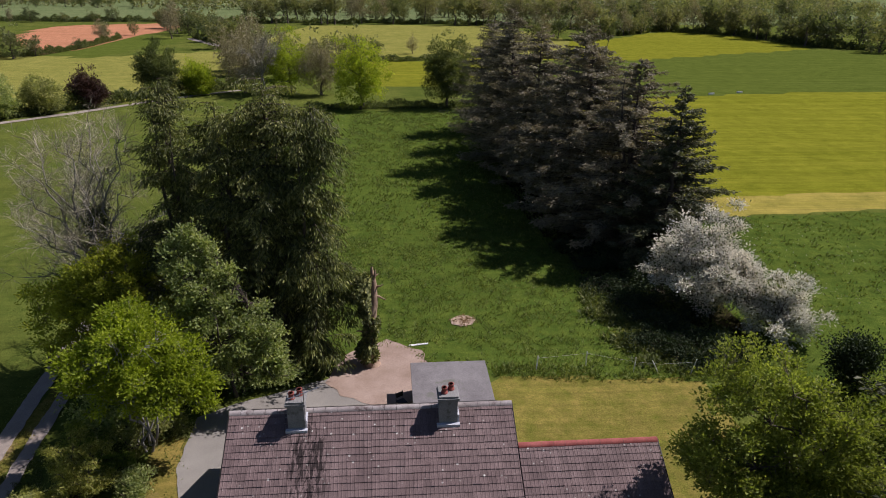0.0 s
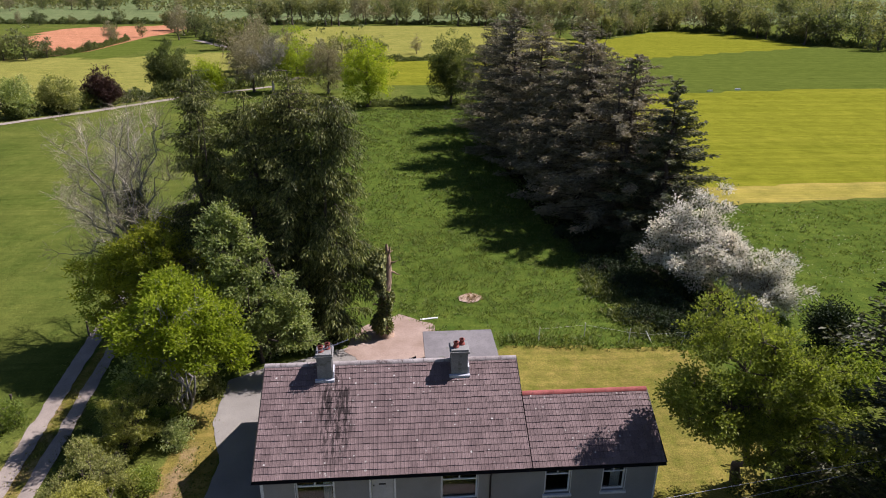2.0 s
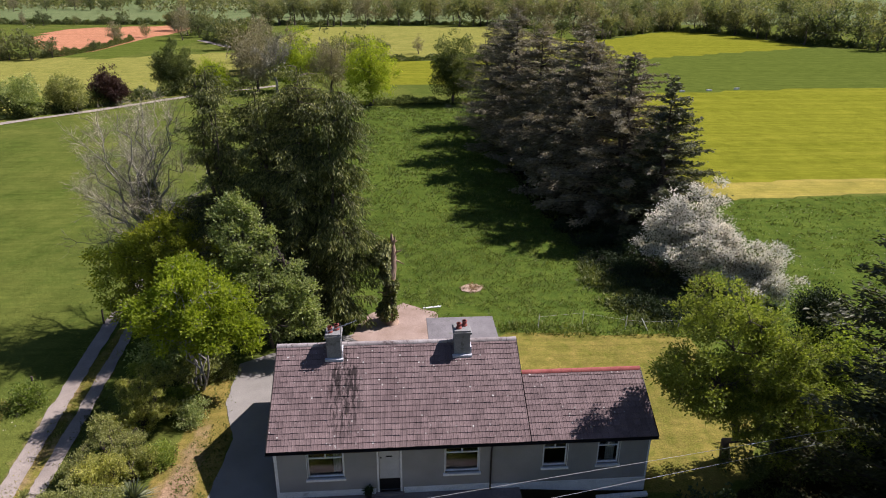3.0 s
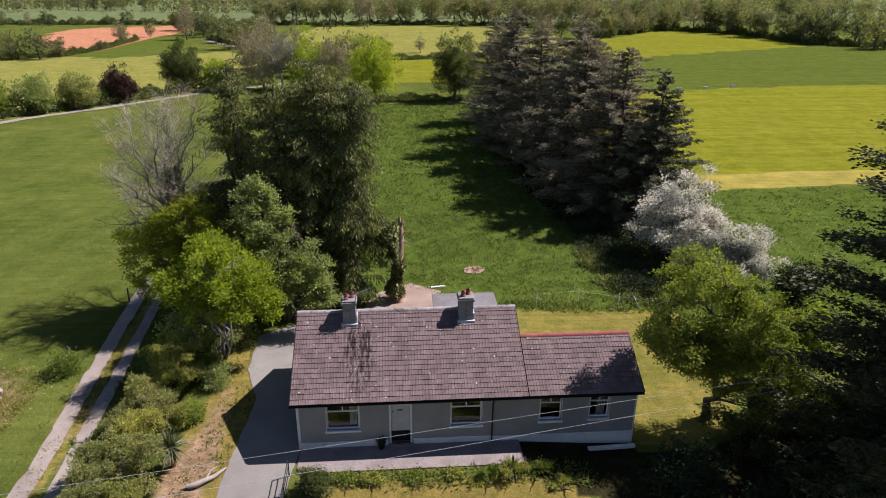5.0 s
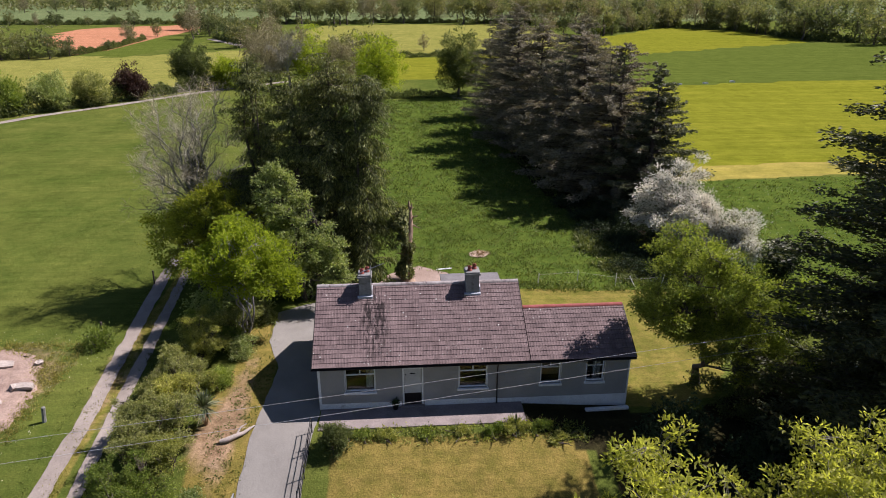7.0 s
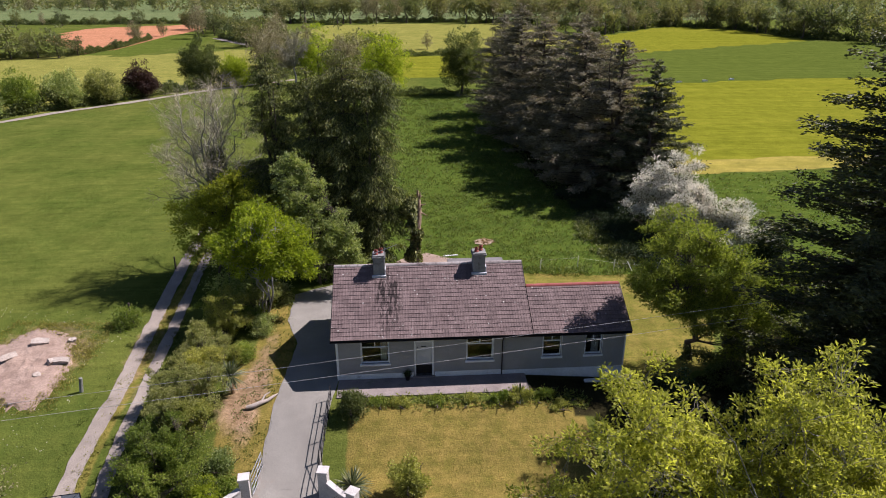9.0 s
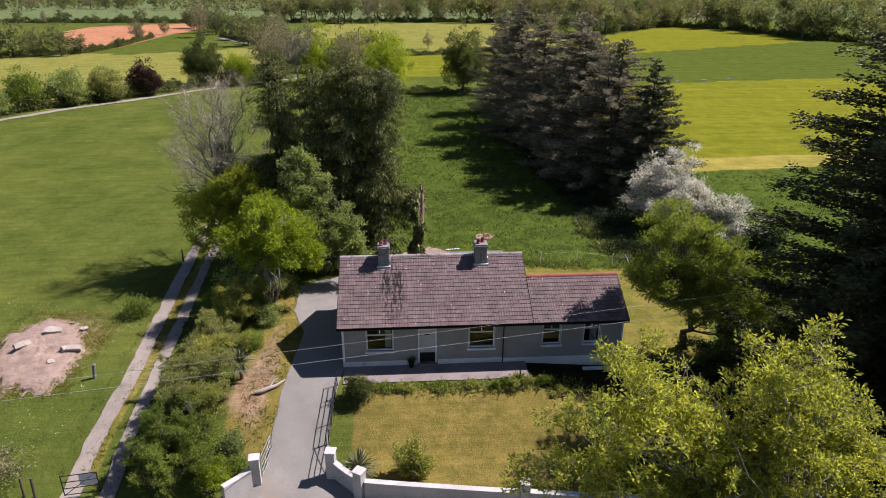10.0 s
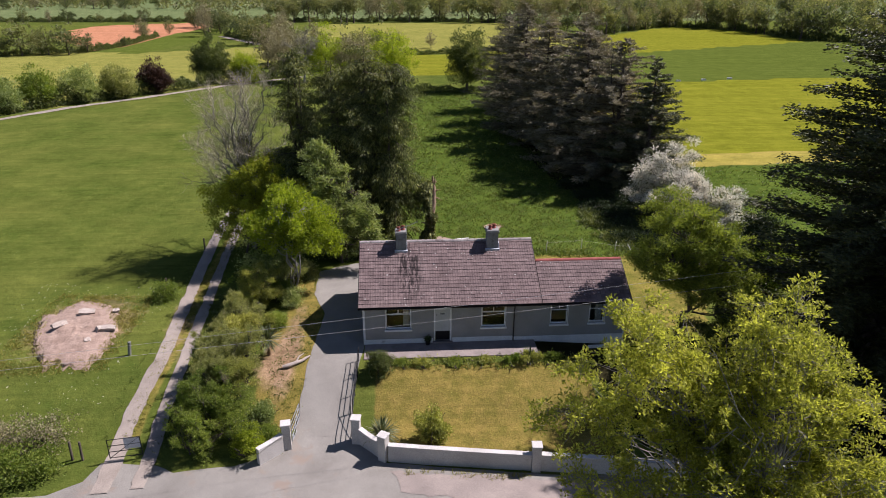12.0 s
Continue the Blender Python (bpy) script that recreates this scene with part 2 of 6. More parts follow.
M_LIME = leafy("bright spring leaves", [(0.160, 0.215, 0.014), (0.260, 0.325, 0.024), (0.370, 0.430, 0.045)], 0.6)
M_GREEN = leafy("green leaves", [(0.095, 0.145, 0.024), (0.162, 0.218, 0.036), (0.245, 0.295, 0.062)], 0.5)
M_SYCAMORE = leafy("grey green leaves", [(0.130, 0.178, 0.058), (0.225, 0.280, 0.105), (0.360, 0.400, 0.185)], 0.5)
M_CYPRESS = leafy("cypress foliage", [(0.054, 0.066, 0.022), (0.120, 0.140, 0.044), (0.295, 0.308, 0.108)], 0.3)
M_SPRUCE = leafy("spruce foliage", [(0.132, 0.124, 0.088), (0.190, 0.178, 0.128), (0.264, 0.246, 0.180)], 0.35, glow=(1.1, 1.08, 0.78))
M_DARKSPRUCE = leafy("dark spruce foliage", [(0.050, 0.060, 0.034), (0.090, 0.100, 0.056), (0.150, 0.160, 0.092)], 0.2)
M_CEDAR = leafy("dark cypress foliage", [(0.038, 0.046, 0.022), (0.068, 0.078, 0.034), (0.125, 0.130, 0.056)], 0.25)
M_BLOSSOM = leafy("white blossom", [(0.57, 0.56, 0.49), (0.73, 0.72, 0.65), (0.84, 0.83, 0.78)], 0.3, glow=(1.0, 0.98, 0.95))
# also the leaf tone of undergrowth that stands in for deep shade
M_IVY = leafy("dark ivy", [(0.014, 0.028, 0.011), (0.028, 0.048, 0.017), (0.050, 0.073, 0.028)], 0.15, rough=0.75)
M_SHRUB = leafy("olive shrub leaves", [(0.176, 0.196, 0.046), (0.275, 0.292, 0.077), (0.407, 0.407, 0.132)], 0.5)
M_YUCCA = leafy("grey green sword leaves", [(0.060, 0.085, 0.040), (0.105, 0.130, 0.065), (0.180, 0.190, 0.110)], 0.15, rough=0.4)
M_STRAW = leafy("dead brown leaves", [(0.16, 0.10, 0.055), (0.24, 0.16, 0.09), (0.32, 0.23, 0.14)], 0.2)
M_PURPLE = leafy("copper leaves", [(0.030, 0.014, 0.014), (0.050, 0.024, 0.020), (0.075, 0.036, 0.028)], 0.25)
M_BLADE = leafy("grass blades", [(0.064, 0.095, 0.017), (0.104, 0.138, 0.026), (0.176, 0.198, 0.050)], 0.4, glow=(1.25, 1.3, 0.75))
M_OLIVE = leafy("grey olive shrub leaves", [(0.151, 0.174, 0.058), (0.246, 0.264, 0.099), (0.375, 0.381, 0.162)], 0.5)
M_DRYBLADE = leafy("dry grass blades", [(0.150, 0.150, 0.030), (0.215, 0.200, 0.050), (0.300, 0.265, 0.085)], 0.45)
M_HEDGE = leafy("hedge leaves", [(0.058, 0.082, 0.026), (0.098, 0.124, 0.038), (0.155, 0.172, 0.060)], 0.4)
# Far foliage: distance haze mixed into the leaf colours, greyer and paler.
M_HAZEWOOD = leafy("hazy spring woodland leaves", [(0.105, 0.118, 0.058), (0.160, 0.174, 0.084), (0.225, 0.235, 0.120)], 0.42, each=0.35)
M_HAZEGREEN = leafy("haze-dulled green woodland leaves", [(0.082, 0.098, 0.050), (0.128, 0.146, 0.072), (0.185, 0.200, 0.105)], 0.4, each=0.35)
M_TWIG = leafy("bare grey twigs", [(0.165, 0.148, 0.085), (0.240, 0.215, 0.130), (0.330, 0.300, 0.195)], 0.2)
M_PALETWIG = leafy("pale bare twigs", [(0.17, 0.158, 0.115), (0.26, 0.242, 0.185), (0.37, 0.345, 0.27)], 0.15, glow=(1.0, 1.0, 0.9))


# ---- small tools ----
def smooth(a, b, v):
    t = np.clip((np.asarray(v, float) - a) / (b - a), 0, 1)
    return t * t * (3 - 2 * t)


def height(x, y):
    """Height of the ground: the house stands on a low rise above the lane."""
    x, y = np.asarray(x, float), np.asarray(y, float)
    front, left, right, back = smooth(-1.2, -8.0, y), smooth(-4.5, -11, x), smooth(8, 16, x), smooth(10, 22, y)
    h = -(1.5 * front + (1 - front) * (0.9 * left + 0.45 * right + 0.5 * back * (1 - left) * (1 - right))) - 0.3 * front * left
    h = h - 0.012 * np.clip(y - 25, 0, 110) - 0.0025 * np.clip(y - 135, 0, 900)
    return h + 0.04 * np.sin(x * 0.9 + 1.3 * np.sin(y * 0.5)) * np.sin(y * 0.7) * smooth(1.5, 6, np.abs(y + 1)) * smooth(11, 14, np.abs(x - 8) + np.clip(-y, 0, 20))


def at(x, y):
    return float(height(x, y))


def part(name, data, material, parent=None, label=""):
    """One mesh object, from a bmesh or a mesh, under a thing or a part."""
    if isinstance(data, bmesh.types.BMesh):
        me = bpy.data.meshes.new(name)
        data.to_mesh(me)
        data.free()
        data = me
    if material and not data.materials:
        data.materials.append(material)
    ob = new(name, data)
    if parent:
        ob.parent = parent
    return tagged(ob, label)


def thing(name, label, category, m=None, group="", kind=""):
    ob = new(name)
    ob.empty_display_size = 0.2
    if m is not None:
        ob.matrix_basis = m
    return tagged(ob, label, category, group, kind)


def box(bm, x0, x1, y0, y1, z0, z1, bevel=0.0):
    r = bmesh.ops.create_cube(bm, size=1.0, matrix=Matrix.LocRotScale(((x0 + x1) / 2, (y0 + y1) / 2, (z0 + z1) / 2), None, (x1 - x0, y1 - y0, z1 - z0)))
    if bevel:
        edges = list({e for v in r["verts"] for e in v.link_edges})
        bmesh.ops.bevel(bm, geom=edges, offset=bevel, segments=2, affect="EDGES", profile=0.6)
    return bm


def boxes(*rows, bevel=0.0):
    bm = bmesh.new()
    for row in rows:
        box(bm, *row, bevel=bevel)
    return bm


def raw(name, verts, faces, smooth_shade=False):
    """A mesh from numpy arrays: verts n x 3, faces n x 3 or n x 4."""
    me = bpy.data.meshes.new(name)
    verts, faces = np.asarray(verts, np.float32), np.asarray(faces, np.int32)
    k = faces.shape[1]
    me.vertices.add(len(verts))
    me.vertices.foreach_set("co", verts.ravel())
    me.loops.add(faces.size)
    me.loops.foreach_set("vertex_index", faces.ravel())
    me.polygons.add(len(faces))
    me.polygons.foreach_set("loop_start", np.arange(0, faces.size, k, dtype=np.int32))
    me.polygons.foreach_set("loop_total", np.full(len(faces), k, np.int32))
    me.polygons.foreach_set("use_smooth", np.full(len(faces), smooth_shade))
    me.update(calc_edges=True)
    return me


class Heap:
    """Gathers quads of many small pieces into one mesh."""

    def __init__(self):
        self.v, self.f, self.n = [], [], 0

    def add(self, verts, faces):
        self.v.append(np.asarray(verts, float))
        self.f.append(np.asarray(faces, int) + self.n)
        self.n += len(verts)

    def mesh(self, name, smooth_shade=False):
        return raw(name, np.concatenate(self.v), np.concatenate(self.f), smooth_shade)

    def tube(self, pts, radii, sides=6):
        pts, radii = np.asarray(pts, float), np.asarray(radii, float)
        along = np.gradient(pts, axis=0)
        along /= np.linalg.norm(along, axis=1)[:, None] + 1e-9
        ref = np.array((0.3, 0.9, 0.1)) if abs(along[0][2]) > 0.8 else np.array((0.0, 0.0, 1.0))
        u = np.cross(along, ref)
        u /= np.linalg.norm(u, axis=1)[:, None] + 1e-9
        w = np.cross(along, u)
        a = np.linspace(0, 2 * math.pi, sides, endpoint=False)
        ring = pts[:, None, :] + radii[:, None, None] * (np.cos(a)[None, :, None] * u[:, None, :] + np.sin(a)[None, :, None] * w[:, None, :])
        n = len(pts)
        i, j = np.meshgrid(np.arange(n - 1), np.arange(sides), indexing="ij")
        k = (j + 1) % sides
        faces = np.stack([i * sides + j, i * sides + k, (i + 1) * sides + k, (i + 1) * sides + j], -1).reshape(-1, 4)
        self.add(ring.reshape(-1, 3), faces)

    def leaves(self, rng, base, way, length, width, fold=0.15):
        """A folded four-cornered leaf at each base, along each way."""
        n = len(base)
        way = way / (np.linalg.norm(way, axis=1)[:, None] + 1e-9)
        side = np.cross(way, rng.normal(size=(n, 3)) * 0.75 + np.array((0.25, 0.0, 0.65)))
        side /= np.linalg.norm(side, axis=1)[:, None] + 1e-9
        up = np.cross(side, way)
        L = (length * rng.uniform(0.7, 1.3, n))[:, None]
        W = (width * rng.uniform(0.7, 1.3, n))[:, None] / 2
        mid = base + way * L * 0.5 + up * L * fold
        v = np.stack([base, mid + side * W, base + way * L, mid - side * W], 1).reshape(-1, 3)
        self.add(v, np.arange(4 * n).reshape(-1, 4))


def curve_to(a, b, sag, rng, n=5, wobble=0.08):
    a, b = np.asarray(a, float), np.asarray(b, float)
    t = np.linspace(0, 1, n)[:, None]
    d = np.linalg.norm(b - a)
    p = a + (b - a) * t + np.array((0, 0, 1.0)) * sag * d * (t * (1 - t)) * 4
    p[1:-1] += rng.normal(size=(n - 2, 3)) * wobble * d
    return p


def sheet(name, outline, lift, step, jitter, material, label, category, drop=0.0):
    """A patch of ground cover that follows the land, with an uneven edge."""
    from mathutils.geometry import delaunay_2d_cdt
    rng = np.random.default_rng(len(name) * 7 + len(outline))
    edge = []
    for k, a in enumerate(outline):
        b = outline[(k + 1) % len(outline)]
        m = max(1, int(math.dist(a, b) / step))
        edge += [(a[0] + (b[0] - a[0]) * i / m, a[1] + (b[1] - a[1]) * i / m) for i in range(m)]
    wave = lambda x, y, k: jitter * (1.5 * noise.noise(Vector((x * 1.1, y * 1.1, k))) + 0.9 * noise.noise(Vector((x * 4.0, y * 4.0, k))))
    edge = [(x + wave(x, y, 1.0), y + wave(x, y, 9.0)) for x, y in edge]
    xs, ys = [p[0] for p in edge], [p[1] for p in edge]
    inner = [(x + rng.normal() * 0.05, y + rng.normal() * 0.05) for x in np.arange(min(xs), max(xs), step) for y in np.arange(min(ys), max(ys), step)]
    ring = [(i, (i + 1) % len(edge)) for i in range(len(edge))]
    v, _, f, *_ = delaunay_2d_cdt([Vector(p) for p in edge + inner], ring, [], 1, 1e-5)
    co = np.array([(p.x, p.y) for p in v])
    z = height(co[:, 0], co[:, 1]) + lift
    me = bpy.data.meshes.new(name)
    me.from_pydata(np.column_stack([co, z]).tolist(), [], [list(t) for t in f])
    for poly in me.polygons:
        poly.use_smooth = True
    return tagged(part(name, me, material), label, category, kind="structure")


def ribbon(points, widths):
    """The outline of a strip along a line of points."""
    p = np.array(points, float)
    d = np.gradient(p, axis=0)
    d /= np.linalg.norm(d, axis=1)[:, None]
    s = np.column_stack([-d[:, 1], d[:, 0]]) * (np.asarray(widths, float) / 2)[:, None]
    return [tuple(q) for q in p + s] + [tuple(q) for q in (p - s)[::-1]]


# ---- the land ----
def spread(lo, hi, step, low_end, high_end, grow):
    mid = list(np.arange(lo, hi, step))
    up, s = [], step
    while (up[-1] if up else hi) < high_end:
        s *= grow
        up.append((up[-1] if up else hi) + s)
    down, s = [], step
    while (down[-1] if down else lo) > low_end:
        s *= grow
        down.append((down[-1] if down else lo) - s)
    return np.array(down[::-1] + mid + up)


def inside(x, y, poly):
    hit = np.zeros(np.shape(x), bool)
    for (x0, y0), (x1, y1) in zip(poly, poly[1:] + poly[:1]):
        cross = (y0 > y) != (y1 > y)
        with np.errstate(divide="ignore", invalid="ignore"):
            hit ^= cross & (x < (x1 - x0) * (y - y0) / (y1 - y0 + 1e-12) + x0)
    return hit


gx, gy = spread(-27, 33, 0.5, -2600, 2600, 1.04), spread(-22, 46, 0.5, -400, 3000, 1.03)
GX, GY = np.meshgrid(gx, gy)
GZ = height(GX, GY)
FIELDS = {
    "lush": [(3, 14.5), (23.5, 12.9), (29, 40), (24, 97), (-6, 97), (-9, 60), (-6, 24)],
    "mown": [(10.6, 4.5), (15.4, 4.0), (15.4, -0.4), (18.6, -0.6), (21.5, 1.0), (23, 4), (23.3, 12.9), (12, 14.0), (10.8, 12.5)],
    "dry": [(0.6, -2.3), (13, -2.0), (13, -9.3), (2.6, -8.3), (0.9, -6.4)],
    "yellow": [(30, 45), (64, 46), (260, 50), (260, 128), (98.7, 117.7), (65, 112), (31, 107)],
    "straw": [(29, 39), (64, 42), (64, 47), (30, 46)],
    "green": [(31, 107), (65, 112), (98.7, 117.7), (300, 128), (300, 185), (176, 198), (152, 210), (74, 173), (40, 165)],
    "pale": [(-300, 85), (-63, 82), (-34, 117), (-30, 190), (-38, 205), (-76, 181), (-92, 183), (-300, 170)],
    "red": [(-92, 186), (-133, 251), (-140, 300), (-93, 329), (-85, 300), (-88, 250), (-89, 205)],
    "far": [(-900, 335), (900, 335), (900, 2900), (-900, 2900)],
}
# ground painted dark where the tall trees on the right shade it
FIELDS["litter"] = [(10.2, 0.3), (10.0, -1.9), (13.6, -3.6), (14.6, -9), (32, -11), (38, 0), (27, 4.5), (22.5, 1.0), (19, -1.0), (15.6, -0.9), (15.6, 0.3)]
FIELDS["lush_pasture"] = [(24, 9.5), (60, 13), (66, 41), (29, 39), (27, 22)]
# painted shade again, below the spruce row and hawthorn
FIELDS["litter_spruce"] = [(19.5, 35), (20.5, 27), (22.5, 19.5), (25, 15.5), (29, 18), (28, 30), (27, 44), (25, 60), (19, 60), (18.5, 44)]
FIELDS["yellow_far"] = [(74, 173), (152, 210), (153, 264), (132, 289), (90, 243), (60, 230), (50, 176)]
FIELDS["yellow_mid"] = [(2, 127), (40, 127), (45, 180), (35, 180), (9, 169), (0, 170)]
FIELDS["green_hill"] = [(-92, 184), (-76, 181), (-64, 242), (-88, 250), (-89, 204)]
FIELDS["pale_mid"] = [(-20, 172), (60, 182), (75, 240), (60, 315), (-30, 320), (-40, 230)]
verts = np.column_stack([GX.ravel(), GY.ravel(), GZ.ravel()])
ny, nx = GX.shape
i, j = np.meshgrid(np.arange(ny - 1), np.arange(nx - 1), indexing="ij")
quads = np.stack([i * nx + j, i * nx + j + 1, (i + 1) * nx + j + 1, (i + 1) * nx + j], -1).reshape(-1, 4)
land = raw("ground", verts, quads, True)
weights = {}
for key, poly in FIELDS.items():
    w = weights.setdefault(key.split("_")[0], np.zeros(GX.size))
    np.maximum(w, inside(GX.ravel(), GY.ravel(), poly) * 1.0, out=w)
x, y = GX.ravel(), GY.ravel()
np.maximum(weights["mown"], 0.9 * inside(x, y, [(-11.45, -7), (-11.1, -7), (-11.3, 2), (-11.7, 10), (-12.0, 22), (-12.9, 22), (-12.6, 10), (-12.2, 2)]), out=weights["mown"])
np.maximum(weights["dry"], 0.75 * inside(x, y, [(-2.9, -6.3), (-2.7, 0), (-2.7, 4), (-3.6, 9.5), (-5.2, 9.5), (-5.6, 2), (-6, -3), (-5.2, -6.5)]), out=weights["dry"])
weights["earth"] = 0.6 * np.exp(-(((x + 4.3) / 1.0) ** 2 + ((y - 1) / 7.5) ** 2)) + 0.6 * np.exp(-(((x + 18.5) / 5.2) ** 2 + ((y - 5) / 6.4) ** 2))
for track_x, track_y in (((-11.95, -12.1, -12.0, -12.1, -12.6, -12.8, -13.3, -13.6, -13.9), (-9.0, -5.2, -1.2, 1.6, 6.4, 9.4, 14.7, 18.8, 28.0)), ((-10.2, -10.45, -10.55, -10.9, -11.15, -11.6, -11.95, -12.6), (-9.0, -4.6, -1.0, 2.9, 6.5, 12.2, 16.6, 28.0))):
    weights["earth"] += 0.46 * np.exp(-((x - np.interp(y, track_y, track_x)) / 0.62) ** 2) * (y > -9.5) * (y < 28)
weights["earth"] += 0.5 * np.exp(-(((x + 5.5) / 1.5) ** 2 + ((y + 1.5) / 2.5) ** 2))
for key, w in weights.items():
    land.attributes.new(key, "FLOAT", "POINT").data.foreach_set("value", w.astype(np.float32))
tagged(part("ground", land, M_GROUND), "green pasture and hay fields rolling to the horizon", "field", kind="structure")

road = sheet("road", [(-60, -10.3), (-30, -9.9), (-14.2, -9.5), (-12.9, -8.7), (-12.5, -7.5), (-9.9, -7.7), (-8.8, -8.4), (-6, -8.35), (-3.7, -7.6), (-3.3, -6.5), (-0.2, -6.5), (1.2, -8.6), (9, -9.9), (26, -11.2), (60, -13), (60, -19), (26, -17), (5, -15.5), (-12, -15.2), (-60, -16)],
             0.02, 0.6, 0.05, M_GRAVEL, "pale grey worn lane with gravelly verges", "road")
drive = sheet("driveway", [(-3.3, -6.6), (-0.25, -6.6), (-0.45, -4), (-0.15, -1.7), (0.02, -0.4), (0.02, 7.3), (2, 7.6), (6, 8), (6.4, 13.2), (3.6, 14.4), (0, 12.6), (-2.2, 11.6), (-3.7, 10.6), (-3.7, 7), (-2.7, 4), (-2.9, 1), (-3.1, -2)],
              0.03, 0.25, 0.05, M_GRAVEL, "pale grey gravel driveway running past the house", "driveway")
yard = sheet("yard", [(2.2, 13.4), (4.2, 11.2), (7.2, 10.8), (8.2, 13.6), (7.6, 16.6), (5.6, 18.2), (3.2, 16.4)], 0.045, 0.5, 0.16, M_YARD, "bare reddish earth of the yard behind the house", "yard")
for label, line, wide in (("sunlit wheel rut of the pale stony farm track", [(-11.8, -9.6), (-11.95, -7.2), (-12.1, -5.2), (-12.0, -1.2), (-12.1, 1.6), (-12.6, 6.4), (-12.8, 9.4), (-13.3, 14.7), (-13.6, 18.8), (-13.75, 22.0), (-13.9, 28.0)], 0.86),
                          ("shaded wheel rut of the pale stony farm track", [(-10.2, -9.4), (-10.3, -6.7), (-10.45, -4.6), (-10.55, -1.0), (-10.9, 2.9), (-11.15, 6.5), (-11.6, 12.2), (-11.95, 16.6), (-12.2, 22.0), (-12.6, 28.0)], 0.7)):
    sheet("track", ribbon(line, [wide] * len(line)), 0.06, 0.25, 0.06, M_TRACK, label, "farm track")
sheet("roadside", [(1.6, -9.2), (9, -10.2), (18, -11.3), (18, -12.6), (8, -12.2), (2.2, -10.6)], 0.035, 0.4, 0.22, M_VERGE, "strip of bare reddish earth along the lane", "verge")


# ---- the house ----
house = thing("house", "long grey pebbledashed bungalow with brown tiled roofs", "house")
EAVE, ZE, RIDGE, ZR, REAR, ZB = -0.2, 2.56, 4.12, 4.95, 7.5, 2.7
RIDGE2, ZR2, REAR2 = 2.62, 4.12, 2.85
PITCH = math.atan2(ZR - ZE, RIDGE - EAVE)
X0, XM, X1 = 0.0, 10.4, 15.7
OPENINGS = [(1.32, 2.80, 0.98, 2.30), (4.18, 5.18, 0.12, 2.30), (6.99, 8.42, 0.98, 2.30), (11.14, 12.16, 1.05, 2.30), (13.48, 14.40, 1.08, 2.30)]


def wall_with_openings(x0, x1, z0, z1, y0, y1, holes):
    bm = bmesh.new()
    xs = sorted({x0, x1, *[h[0] for h in holes], *[h[1] for h in holes]})
    for a, b in zip(xs, xs[1:]):
        spans, low = [], z0
        for h in holes:
            if h[0] <= a and b <= h[1]:
                spans.append((low, h[2]))
                low = h[3]
        spans.append((low, z1))
        for s, e in spans:
            if e > s:
                box(bm, a, b, y0, y1, s, e)
    bmesh.ops.remove_doubles(bm, verts=bm.verts, dist=0.0005)
    dead = [f for f in bm.faces if any(g is not f and set(g.verts) == set(f.verts) for g in f.edges[0].link_faces)]
    bmesh.ops.delete(bm, geom=dead, context="FACES")
    bmesh.ops.recalc_face_normals(bm, faces=bm.faces)
    return bm


part("front_wall", wall_with_openings(X0, X1, -0.75, 2.54, 0, 0.28, OPENINGS), M_DASH, house, "grey pebbledash wall with pale plinth")


def gable(x0, x1, yr, zr, yb, zb):
    bm = bmesh.new()
    prof = [(0.29, -0.75), (yb - 0.2, -0.75), (yb - 0.2, zb - 0.06), (yr, zr - 0.16), (0.29, ZE + 0.22)]
    rows = [[bm.verts.new((x, y, z)) for y, z in prof] for x in (x0, x1)]
    bm.faces.new(rows[0][::-1])
    bm.faces.new(rows[1])
    for k in range(len(prof)):
        bm.faces.new((rows[0][k], rows[0][(k + 1) % 5], rows[1][(k + 1) % 5], rows[1][k]))
    bmesh.ops.recalc_face_normals(bm, faces=bm.faces)
    return bm


part("gable_wall", gable(X0, X0 + 0.28, RIDGE, ZR, REAR, ZB), M_DASH, house)
part("gable_wall", gable(XM - 0.28, XM, RIDGE, ZR, REAR, ZB), M_DASH, house)
part("gable_wall", gable(X1 - 0.28, X1, RIDGE2 - 0.02, ZR2, REAR2, 4.0), M_DASH, house)
part("rear_wall", boxes((X0 + 0.28, XM - 0.28, REAR - 0.5, REAR - 0.22, -0.75, 2.5)), M_DASH, house)
part("rear_wall", boxes((XM, X1 - 0.28, REAR2 - 0.5, REAR2 - 0.22, -0.75, 3.85)), M_DASH, house)
part("inner_floor", boxes((X0 + 0.28, XM - 0.28, 0.28, REAR - 0.5, -0.1, 0.05), (XM, X1 - 0.28, 0.28, REAR2 - 0.5, -0.1, 0.05)), M_INSIDE, house)
part("inner_ceiling", boxes((X0 + 0.28, XM - 0.28, 0.28, REAR - 0.5, 2.36, 2.42), (XM, X1 - 0.28, 0.28, REAR2 - 0.5, 2.36, 2.42)), M_INSIDE, house)
part("inner_wall", boxes((X0 + 0.28, XM - 0.28, 3.6, 3.7, 0.05, 2.36), (3.5, 3.6, 0.3, 3.6, 0.05, 2.36), (5.8, 5.9, 0.3, 3.6, 0.05, 2.36), (12.7, 12.8, 0.3, 2.4, 0.05, 2.36)), M_INSIDE, house)
part("plinth", boxes((X0 - 0.015, 4.1, -0.018, 0.02, -0.72, 0.33), (5.26, XM - 1.44, -0.018, 0.02, -0.72, 0.33), (XM - 1.44, X1 + 0.015, -0.018, 0.02, -0.76, 0.27)), M_WHITE, house, "pale painted plinth band")
